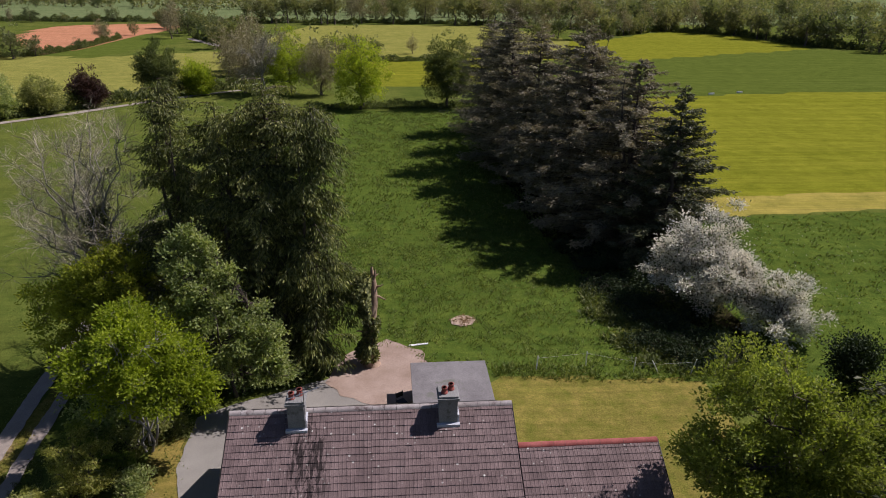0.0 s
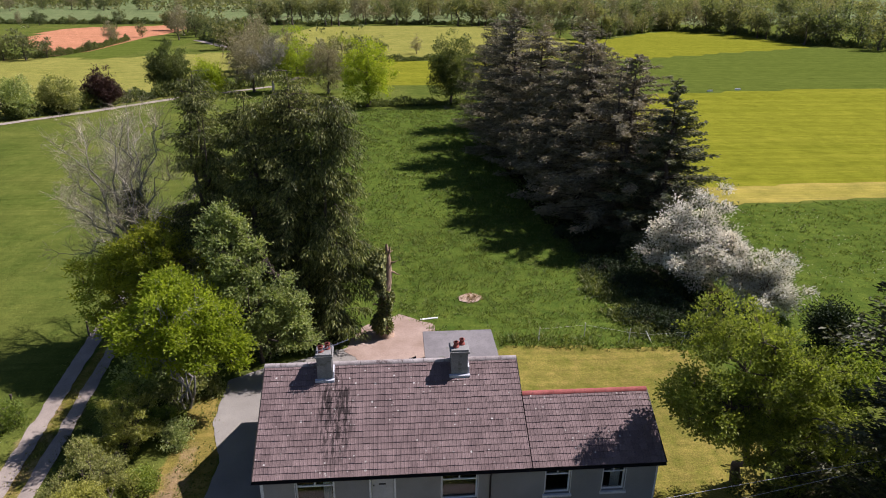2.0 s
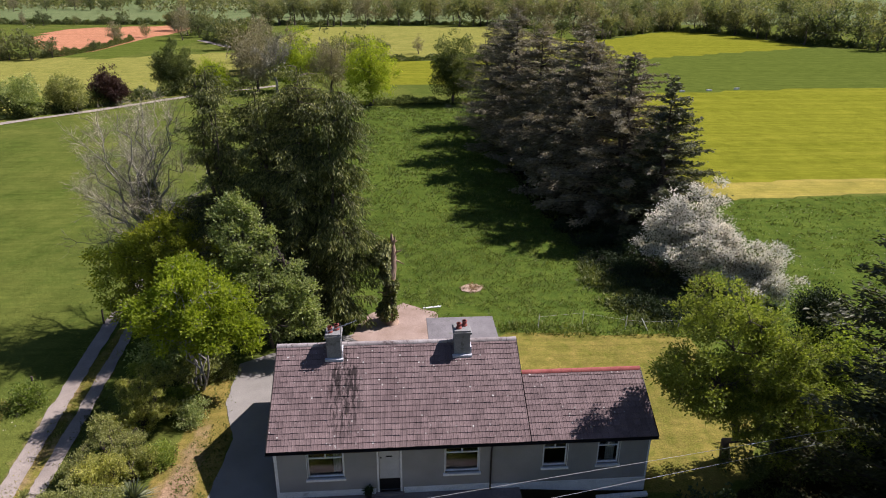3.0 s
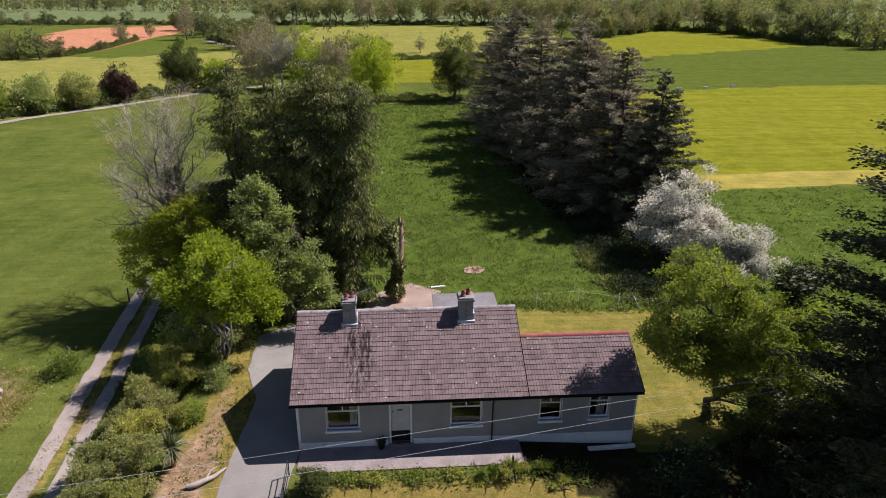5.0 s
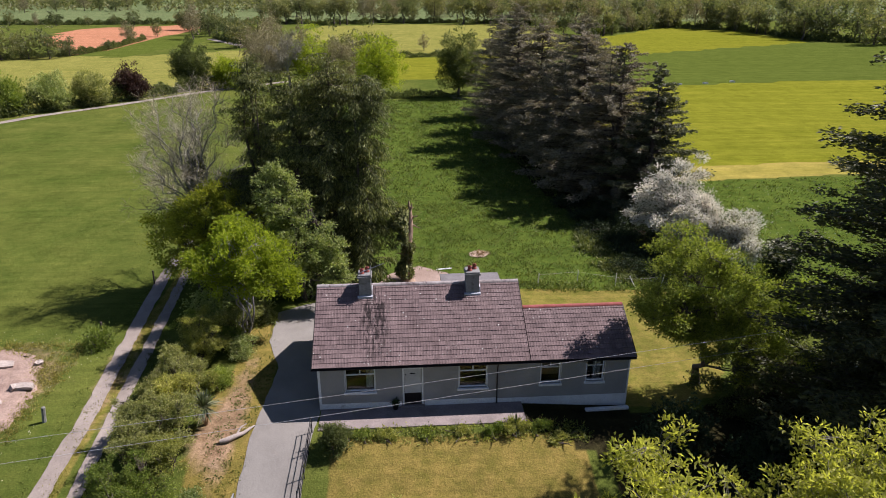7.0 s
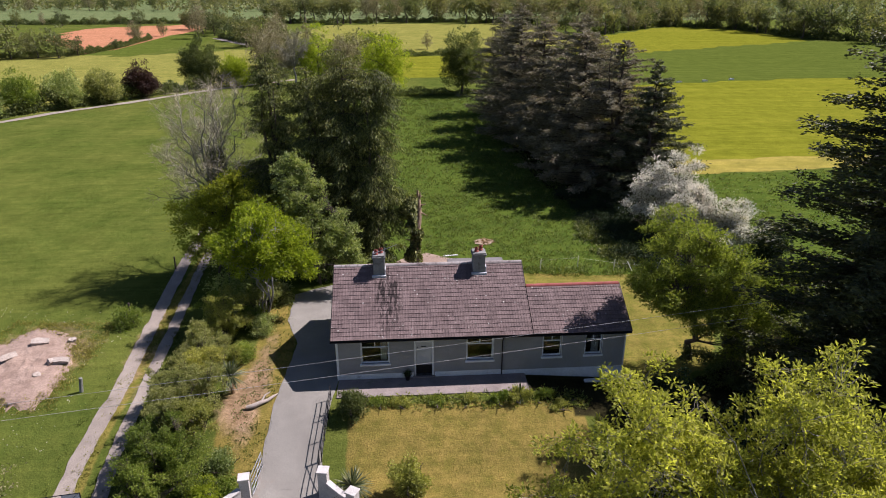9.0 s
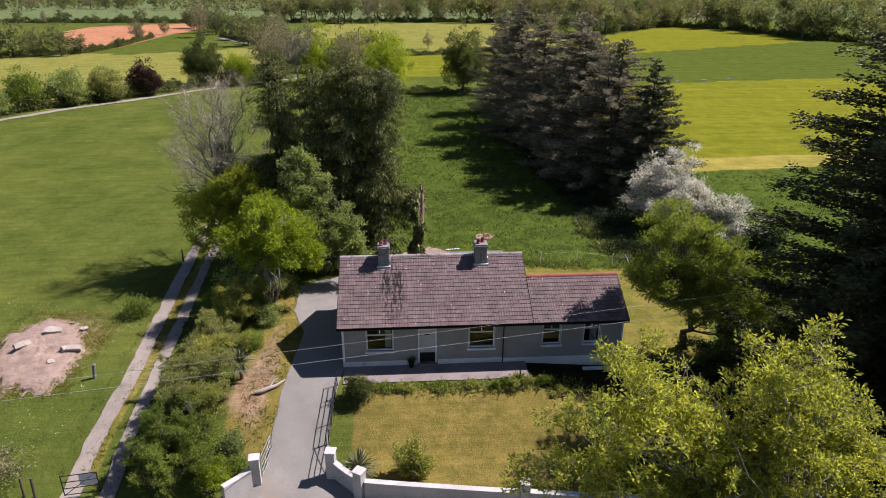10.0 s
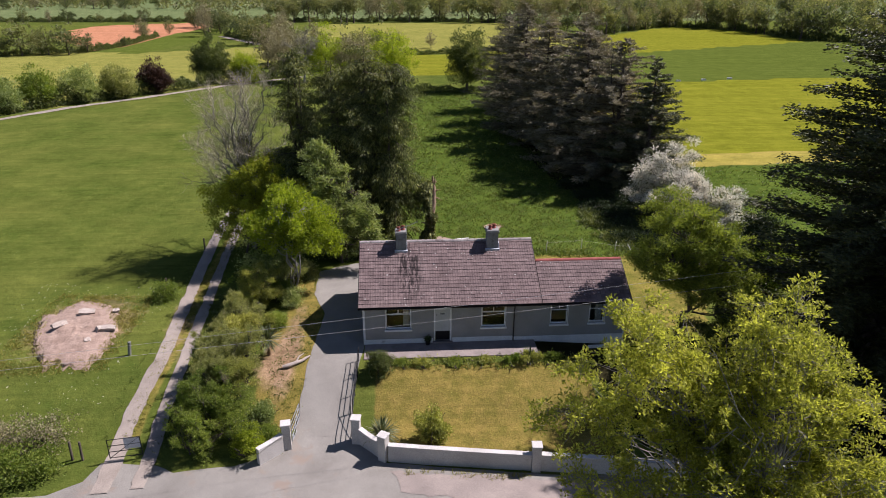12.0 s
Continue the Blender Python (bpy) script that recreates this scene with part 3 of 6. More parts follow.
part("corner_strip", boxes((X0 - 0.012, X0 + 0.11, -0.012, 0.03, 0.33, 2.53), bevel=0.004), M_WHITE, house, "white painted corner strip")
part("corner_strip", boxes((X1 - 0.06, X1 + 0.012, -0.012, 0.03, 0.27, 2.53), bevel=0.004), M_WHITE, house, "white painted corner strip")


def window(x0, x1, z0, z1, lights):
    top = z0 + (z1 - z0) * 0.70
    frame_part = part("window", boxes((x0, x0 + 0.06, 0.10, 0.17, z0, z1), (x1 - 0.06, x1, 0.10, 0.17, z0, z1), (x0 + 0.06, x1 - 0.06, 0.10, 0.17, z0, z0 + 0.07), (x0 + 0.06, x1 - 0.06, 0.10, 0.17, z1 - 0.06, z1),
                                      (x0 + 0.06, x1 - 0.06, 0.10, 0.17, top, top + 0.06), ((x0 + x1) / 2 - 0.03, (x0 + x1) / 2 + 0.03, 0.10, 0.17, top + 0.06, z1 - 0.06), bevel=0.008), M_PVC, house, "white window with two top lights")
    for a, b, c, d in ((x0 + 0.06, x1 - 0.06, z0 + 0.07, top), (x0 + 0.06, (x0 + x1) / 2 - 0.03, top + 0.06, z1 - 0.06), ((x0 + x1) / 2 + 0.03, x1 - 0.06, top + 0.06, z1 - 0.06)):
        g = part("pane", boxes((a, b, 0.13, 0.138, c, d)), M_GLASS, frame_part)
        g.visible_shadow = False
    part("sill", boxes((x0 - 0.08, x1 + 0.08, -0.09, 0.10, z0 - 0.11, z0 - 0.002), bevel=0.012), M_WHITE, frame_part, "white painted concrete sill")
    for a, b in ((x0 - 0.03, x0 - 0.002), (x1 + 0.002, x1 + 0.03)):
        part("reveal", boxes((a, b, -0.014, 0.1, z0, z1 + 0.1), bevel=0.004), M_WHITE, frame_part, "white painted reveal")


for k in (0, 2, 3, 4):
    window(*OPENINGS[k], 2)
for x0, x1 in ((2.35, 2.68), (13.9, 14.3)):
    bm = bmesh.new()
    cols = [[bm.verts.new((x0 + (x1 - x0) * k / 10, 0.34 + 0.03 * (k % 2), z)) for z in (1.0, 2.3)] for k in range(11)]
    for a, b in zip(cols, cols[1:]):
        bm.faces.new((a[0], b[0], b[1], a[1]))
    bmesh.ops.solidify(bm, geom=bm.faces[:], thickness=0.006)
    tagged(part("curtain", bm, M_WHITE), "pale folded curtain hanging inside a window", "curtain")

x0, x1, z0, z1 = OPENINGS[1]
door = part("door", boxes((x0 + 0.07, x1 - 0.07, 0.10, 0.15, z0 + 0.62, z1 - 0.07), bevel=0.006), M_DOOR, house, "pale grey painted front door")
part("door_frame", boxes((x0 - 0.02, x0 + 0.06, -0.008, 0.2, z0, z1), (x1 - 0.06, x1 + 0.02, -0.008, 0.2, z0, z1), (x0 + 0.07, x1 - 0.07, -0.012, 0.2, z1 - 0.07, z1), bevel=0.006), M_WHITE, door, "white door frame")
part("kick_panel", boxes((x0 + 0.07, x1 - 0.07, 0.13, 0.16, z0 + 0.02, z0 + 0.60)), M_BLACK, door, "dark slab across the lower door")
part("plaque", boxes((4.54, 4.80, 0.085, 0.099, 1.86, 1.92)), M_BLACK, door, "small dark bar-shaped plaque")
part("letter_plate", boxes((4.30, 4.36, 0.085, 0.099, 1.80, 1.86)), M_BLACK, door)
part("threshold", boxes((x0 - 0.1, x1 + 0.1, -0.16, 0.1, -0.03, z0)), M_CONCRETE, house, "concrete door step")

part("fascia", boxes((-0.22, 15.9, -0.19, -0.165, 2.40, 2.55)), M_DARK, house, "dark fascia board")
bm = bmesh.new()
arc = [(math.cos(a) * 0.06, math.sin(a) * 0.06) for a in np.linspace(math.pi, 2 * math.pi, 8)]
rows = [[bm.verts.new((x, -0.255 + a, 2.515 + b)) for a, b in arc] for x in (-0.27, 15.93)]
for k in range(7):
    bm.faces.new((rows[0][k], rows[1][k], rows[1][k + 1], rows[0][k + 1]))
bmesh.ops.solidify(bm, geom=bm.faces[:], thickness=0.005)
part("gutter", bm, M_DARK, house, "dark brown half-round gutter")
heap = Heap()
heap.tube([(8.92, -0.25, 2.47), (8.92, -0.22, 2.40), (8.92, -0.06, 2.16), (8.92, -0.06, 1.0), (8.92, -0.06, 0.02)], [0.035] * 5, 10)
part("downpipe", heap.mesh("downpipe", True), M_DARK, house, "dark brown downpipe")

# chimneys stand through the front slope
for cx, w, sx in ((2.32, 0.62, 0.0), (8.0, 0.70, 0.0)):
    stack = part("chimney", boxes((cx - w / 2, cx + w / 2, 3.45, 4.15, 4.2, 5.62), bevel=0.015), M_CHIMNEY, house, "grey rendered chimney stack")
    part("cap", boxes((cx - w / 2 - 0.06, cx + w / 2 + 0.06, 3.38, 4.22, 5.62, 5.72), (cx - w / 2 - 0.02, cx + w / 2 + 0.02, 3.42, 4.18, 5.72, 5.80), bevel=0.015), M_CHIMNEY, stack, "stained concrete cap")
    part("flashing", boxes((cx - w / 2 - 0.09, cx + w / 2 + 0.09, 3.30, 3.46, 4.46, 4.62), (cx + w / 2, cx + w / 2 + 0.07, 3.46, 4.10, 4.58, 4.95), bevel=0.01), M_LEAD, stack, "pale lead flashing")
    for px_, py_ in ((cx - 0.14, 3.70), (cx + 0.13, 3.92)):
        heap = Heap()
        heap.tube([(px_, py_, 5.79), (px_, py_, 5.86), (px_, py_, 5.87), (px_, py_, 6.0), (px_, py_, 6.01), (px_, py_, 6.05), (px_, py_, 6.05), (px_, py_, 5.88)], [0.13, 0.13, 0.105, 0.095, 0.12, 0.12, 0.08, 0.07], 12)
        part("chimney_pot", heap.mesh("chimney_pot", True), M_POT, stack, "red clay chimney pot")
heap = Heap()
heap.tube([(2.66, 3.43, 4.7), (2.66, 3.43, 6.35)], [0.022, 0.018], 6)
heap.tube([(2.10, 3.40, 5.98), (3.35, 3.52, 6.42)], [0.018, 0.014], 6)
for k in range(7):
    p = Vector((2.10, 3.40, 5.98)).lerp(Vector((3.35, 3.52, 6.42)), k / 6)
    heap.tube([p + Vector((0.02, -0.22 + 0.01 * k, 0.05)), p + Vector((-0.02, 0.22 - 0.01 * k, -0.05))], [0.008, 0.008], 4)
tagged(part("aerial", heap.mesh("aerial"), M_STEEL), "thin metal television aerial fixed to a chimney", "aerial")


# roofs: deck, ridges, then tiles
def deck(x0, x1, yr, zr, yb, zb):
    bm = bmesh.new()
    prof = [(EAVE + 0.04, ZE - 0.05), (yr, zr - 0.06), (yb, zb - 0.06), (yb, zb - 0.14), (yr, zr - 0.15), (EAVE + 0.04, ZE - 0.14)]
    rows = [[bm.verts.new((x, y, z)) for y, z in prof] for x in (x0, x1)]
    for k in range(6):
        bm.faces.new((rows[0][k], rows[0][(k + 1) % 6], rows[1][(k + 1) % 6], rows[1][k]))
    for r in rows:
        bm.faces.new((r[0], r[1], r[4], r[5]))
        bm.faces.new((r[1], r[2], r[3], r[4]))
    bmesh.ops.recalc_face_normals(bm, faces=bm.faces)
    return bm


main_roof = part("roof", deck(-0.22, 10.52, RIDGE, ZR, REAR, ZB), M_DARK, house, "brown concrete tile roof with pale weathered ridge")
low_roof = part("roof", deck(10.55, 15.91, RIDGE2, ZR2, REAR2, 3.98), M_DARK, house, "brown concrete tile roof with red ridge")


def ridge(x0, x1, y, z, n, mat, parent):
    for k in range(n):
        heap = Heap()
        w = (x1 - x0) / n
        a = np.linspace(0.15, math.pi - 0.15, 7)
        v = [(x0 + w * k + d, y + math.cos(t) * 0.14, z - 0.06 + math.sin(t) * r) for d, r in ((0.0, 0.115), (w - 0.015, 0.125)) for t in a]
        heap.add(v, [(j, j + 1, j + 8, j + 7) for j in range(6)])
        me = heap.mesh("ridge_tile", True)
        part("ridge_tile", me, mat, parent)


ridge(-0.25, 10.55, RIDGE, ZR, 24, M_RIDGE, main_roof)
ridge(10.56, 15.93, RIDGE2, ZR2, 12, M_REDRIDGE, low_roof)


def tile_arrays(w, gauge):
    """Double-roll tile: flat pans with two rolls, a thick lower edge. y runs up the slope, z out of it."""
    xs = np.array([0.0, 0.12, 0.30, 0.38, 0.46, 0.62, 0.80, 0.88, 0.96, 1.0]) * w
    zs = np.array([0.006, 0.0, 0.0, 0.018, 0.0, 0.0, 0.0, 0.018, 0.004, 0.006])
    n = len(xs)
    low, top = np.column_stack([xs, np.zeros(n), zs * 0.6 + 0.028]), np.column_stack([xs, np.full(n, gauge + 0.03), zs * 0.6 + 0.002])
    lip = np.column_stack([xs, np.full(n, 0.004), np.zeros(n) - 0.002])
    v = np.concatenate([lip, low, top])
    f = [(r * n + k, r * n + k + 1, (r + 1) * n + k + 1, (r + 1) * n + k) for r in range(2) for k in range(n - 1)]
    return v, np.array(f)


def tile_roof(parent, x0, x1, length, courses, across, singles):
    w, g = (x1 - x0) / across, length / courses
    v, f = tile_arrays(w * 0.985, g)
    mesh = raw("tile", v, f)
    mesh.materials.append(M_TILE)
    rest, rng = Heap(), np.random.default_rng(across)
    c, s = math.cos(PITCH), math.sin(PITCH)
    for r in range(courses):
        for k in range(across):
            dz, tw, dy = rng.normal() * 0.003, rng.normal() * 0.004, rng.normal() * 0.004
            if r < singles:
                ob = part("tile", mesh, None, parent)
                ob.matrix_basis = Matrix.Translation((x0 + w * k, EAVE + c * (g * r + dy), ZE + s * (g * r + dy) + dz)) @ Matrix.Rotation(PITCH, 4, "X") @ Matrix.Rotation(tw, 4, "Z")
            else:
                q = v + np.array((0, g * r + dy, dz))
                q[:, 0] += w * k
                rest.add(np.column_stack([x0 + q[:, 0], EAVE + c * q[:, 1] - s * q[:, 2], ZE + s * q[:, 1] + c * q[:, 2]]), f)
    if rest.n:
        tagged(part("upper_tiles", rest.mesh("upper_tiles"), M_TILES, parent), kind="stuff")


SLOPE = math.hypot(RIDGE - EAVE, ZR - ZE)
SLOPE2 = math.hypot(RIDGE2 - EAVE, ZR2 - ZE)
part("verge", boxes((-0.26, -0.22, 0, SLOPE, -0.12, 0.03)), M_DARK, main_roof).matrix_basis = Matrix.Translation((0, EAVE, ZE)) @ Matrix.Rotation(PITCH, 4, "X")
part("verge", boxes((10.535, 10.56, SLOPE2, SLOPE, -0.12, 0.03)), M_DARK, main_roof).matrix_basis = Matrix.Translation((0, EAVE, ZE)) @ Matrix.Rotation(PITCH, 4, "X")
part("verge", boxes((15.915, 15.95, 0, SLOPE2, -0.12, 0.03)), M_DARK, low_roof).matrix_basis = Matrix.Translation((0, EAVE, ZE)) @ Matrix.Rotation(PITCH, 4, "X")

# patio and lean-to shed
tagged(part("patio", boxes((0.05, 10.2, -1.66, -0.02, -0.4, 0.035), bevel=0.012), M_CONCRETE), "stained concrete path along the front of the house", "patio", kind="structure")
shed = thing("shed", "low flat-roofed concrete shed behind the house", "shed")
part("wall", boxes((7.0, 10.65, 9.0, 12.3, -0.8, 1.5)), M_CHIMNEY, shed)
part("roof", boxes((6.85, 10.78, 8.8, 12.42, 1.5, 1.62), bevel=0.02), M_SHEDROOF, shed, "grey felt flat roof")


# ---- trees and shrubs ----
def crown_points(rng, lobes, n, rim=0.45, rough=0.35, seed=0.0, knot=0.0, each=12):
    """Clump centres in a group of ellipsoids, with bays and gaps; with a knot they gather in boughs of that radius."""
    vol = np.array([(l[3] * l[4] * l[5]) ** 0.6 for l in lobes])
    want = max(6, n // each) if knot else n
    out = []
    while len(out) < want:
        l = lobes[rng.choice(len(lobes), p=vol / vol.sum())]
        d = rng.normal(size=3)
        d /= np.linalg.norm(d)
        q = Vector(d * 1.9) + Vector((seed + l[0], l[1], l[2]))
        r = rng.uniform(0, 1) ** rim * (1 + rough * noise.noise(q) * 1.6)
        if noise.noise(q * 1.7 + Vector((9, 3, 1))) < -0.28 and r > 0.45:
            continue
        out.append((l[0] + d[0] * r * l[3], l[1] + d[1] * r * l[4], l[2] + d[2] * r * l[5]))
    out = np.array(out)
    if not knot:
        return out
    size = knot * rng.uniform(0.55, 1.3, len(out))
    k = rng.choice(len(out), n, p=size ** 2 / (size ** 2).sum())
    d = rng.normal(size=(n, 3))
    d /= np.linalg.norm(d, axis=1)[:, None]
    d[:, 2] = np.where(d[:, 2] < 0, d[:, 2] * 0.45, d[:, 2] * 0.85)
    return out[k] + d * (size[k] * rng.uniform(0, 1, n) ** 0.4)[:, None]


def foliage(heap, rng, centres, middle, per, size, spread_, lift=0.2, aspect=0.5, burst=0.0):
    n = len(centres) * per
    c = np.repeat(centres, per, 0)
    off = rng.normal(size=(n, 3)) * spread_ * np.array((1, 1, 0.7))
    out = c - middle
    out /= np.linalg.norm(out, axis=1)[:, None] + 1e-6
    way = out * 0.5 + rng.normal(size=(n, 3)) * 0.8 + np.array((0, 0, lift)) + burst * off / (spread_ + 1e-6)
    heap.leaves(rng, c + off, way, size, size * aspect)


def broadleaf(name, label, x, y, lobes, clumps, per, leaf, mats, stems=1, girth=0.16, seed=1, category="tree", spread_=0.3, fork=0.35, twig=True, rim=0.45, z=None, aspect=0.5, extra=None, burst=0.0, knot=0.0, each=12, rough=0.35):
    """A tree with stems, limbs and twigs that reach each clump of its crown."""
    rng = np.random.default_rng(seed)
    root = thing(name, label, category, pose(x, y, at(x, y) - 0.08 if z is None else z))
    lobes = [tuple(l) for l in lobes]
    pts = crown_points(rng, lobes, clumps, rim, rough, seed * 3.1, knot, each)
    middle = np.average([l[:3] for l in lobes], axis=0, weights=[l[3] for l in lobes])
    top = max(l[2] + l[5] for l in lobes)
    wood = Heap()
    joints = []
    for s in range(stems):
        a = 2 * math.pi * s / stems + rng.uniform(0, 1)
        foot = np.array((math.cos(a), math.sin(a), 0)) * (0.0 if stems == 1 else 0.25)
        head = middle + np.array((math.cos(a), math.sin(a), 0)) * (0.3 if stems == 1 else 0.9) + np.array((0, 0, (top - middle[2]) * 0.45))
        line = curve_to(foot, head, 0.0, rng, 9, 0.025)
        rad = girth * (1 if stems == 1 else 0.6) * np.linspace(1, 0.22, 9)
        rad[0] *= 1.35
        wood.tube(line, rad, 8 if twig else 5)
        joints += [(p, r) for p, r in zip(line[2:], rad[2:])]
    ends = pts[rng.choice(len(pts), min(len(pts), 9 + clumps // 16 if twig else 5), replace=False)]
    for e in ends:
        low = [q for q in joints if q[0][2] < e[2] + 0.2 and q[1] > 0.03] or joints[:3]
        p, r = min(low, key=lambda q: np.linalg.norm(q[0] - e) + 0.5 * abs(q[0][2] - (e[2] - np.linalg.norm(q[0][:2] - e[:2]) * 0.7)))
        line = curve_to(p, e, 0.06, rng, 6, 0.045)
        rad = min(r, girth * 0.5) * np.linspace(0.75, 0.12, 6)
        wood.tube(line, rad, 5 if twig else 3)
        joints += [(q, w) for q, w in zip(line[1:], rad[1:])]
    if twig:
        jp, jr = np.array([q[0] for q in joints]), np.array([q[1] for q in joints])
        for e in pts:
            k = np.argmin(np.linalg.norm(jp - e, axis=1))
            if np.linalg.norm(jp[k] - e) > 0.15:
                wood.tube(curve_to(jp[k], e, 0.05, rng, 4, 0.06), np.linspace(min(jr[k], 0.03), 0.006, 4), 3)
    part("trunk", wood.mesh("trunk", True), mats[1], root)
    heap = Heap()
    foliage(heap, rng, pts, middle, per, leaf, spread_, aspect=aspect, burst=burst)
    part("crown", heap.mesh("crown"), mats[0], root)
    if extra:
        heap = Heap()
        sel = pts[rng.choice(len(pts), int(len(pts) * extra[1]), replace=False)]
        foliage(heap, rng, sel, middle, max(4, per // 3), leaf, spread_ * 1.2)
        part(extra[2], heap.mesh(extra[2]), extra[0], root)
    return root


def conifer(name, label, x, y, tall, reach, clear, mats, seed=1, droop=0.35, step=0.42, ring=6, spray=0.5, width=0.16, power=0.75, flat=0.2, upturn=0.0, ragged=0.25, lean=(0, 0), dense=1.0, forks=0, gap=None, pads=0.0):
    """A conifer: straight trunk, limbs all round, sprays along each limb, or gathered in tufts of the size of pads."""
    rng = np.random.default_rng(seed)
    root = thing(name, label, "tree", pose(x, y, at(x, y) - 0.08))
    wood, heap = Heap(), Heap()
    zz = np.linspace(0, tall, 12)
    axis = np.column_stack([lean[0] * (zz / tall) ** 2, lean[1] * (zz / tall) ** 2, zz])
    wood.tube(axis, np.linspace(0.022 * tall, 0.015, 12), 9)
    for f in range(forks):
        a = rng.uniform(0, 6.28)
        b = np.array((math.cos(a) * reach * 0.35, math.sin(a) * reach * 0.35, tall * rng.uniform(0.82, 0.97)))
        wood.tube(curve_to((0, 0, clear * 0.6 + 0.5), b, -0.05, rng, 8, 0.02), np.linspace(0.013 * tall, 0.02, 8), 7)
    z = clear
    while z < tall - 0.15:
        u = (z - clear) / (tall - clear)
        r = reach * (1 - u) ** power * (0.55 + 0.45 * min(1, u * 6 + 0.35)) + 0.12
        for k in range(max(3, int(round(ring * (0.6 + 0.4 * (1 - u)))))):
            a = rng.uniform(0, 2 * math.pi)
            length = r * rng.uniform(1 - ragged * 1.6, 1 + ragged)
            if gap and noise.noise(Vector((math.cos(a) * 1.5, math.sin(a) * 1.5, z * 0.5 + seed))) < gap:
                continue
            cx = lean[0] * (z / tall) ** 2
            cy = lean[1] * (z / tall) ** 2
            n = max(3, int(length / 0.45) + 2)
            t = np.linspace(0, 1, n)
            rise = flat * length * t - droop * length * t ** 2 + upturn * length * t ** 3
            bend = rng.normal() * 0.2
            ang = a + bend * t
            limb = np.column_stack([cx + np.cos(ang) * length * t, cy + np.sin(ang) * length * t, z + rng.uniform(-1.1, 1.1) * step + rise])
            wood.tube(limb, np.linspace(0.012 + 0.012 * length, 0.006, n), 3)
            m = max(4, int(length / 0.11 * dense))
            tt = rng.uniform(0.12, 1.0, m) ** 0.8
            p = np.column_stack([np.interp(tt, t, limb[:, i]) for i in range(3)])
            sidew = rng.choice([-1, 1], m) * rng.uniform(0.3, 1.1, m)
            way = np.column_stack([np.cos(a) * 0.7 - np.sin(a) * sidew, np.sin(a) * 0.7 + np.cos(a) * sidew, -droop * rng.uniform(0.2, 1.9, m) + upturn * 0.8])
            if pads:
                tufts_ = 1 + int(length / (pads * 1.1))
                spot = np.linspace(0.32, 0.98, tufts_) + rng.normal(size=tufts_) * 0.05
                pick = rng.integers(0, tufts_, m)
                p = np.column_stack([np.interp(spot[pick], t, limb[:, i]) for i in range(3)])
                off = rng.normal(size=(m, 3)) * pads * np.array((0.52, 0.52, 0.26))
                off[:, 2] -= 0.35 * np.hypot(off[:, 0], off[:, 1])
                p, way = p + off, way * 0.5 + off / pads + np.array((0, 0, -1.1 * droop))
            else:
                p = p + rng.normal(size=(m, 3)) * np.array((0.10, 0.10, 0.08)) * (0.4 + length * 0.2)
            heap.leaves(rng, p, way, spray * (0.6 + 0.4 * (1 - u)), width, 0.1)
        z += step * rng.uniform(0.6, 1.3) * (0.55 + 0.45 * (1 - u))
    heap.leaves(rng, np.repeat(axis[-1:], 10, 0) - np.array((0, 0, 0.3)) + rng.normal(size=(10, 3)) * 0.06, rng.normal(size=(10, 3)) * 0.35 + np.array((0, 0, 1.0)), spray, width, 0.1)
    part("trunk", wood.mesh("trunk", True), mats[1], root)
    part("crown", heap.mesh("crown"), mats[0], root)
    return root


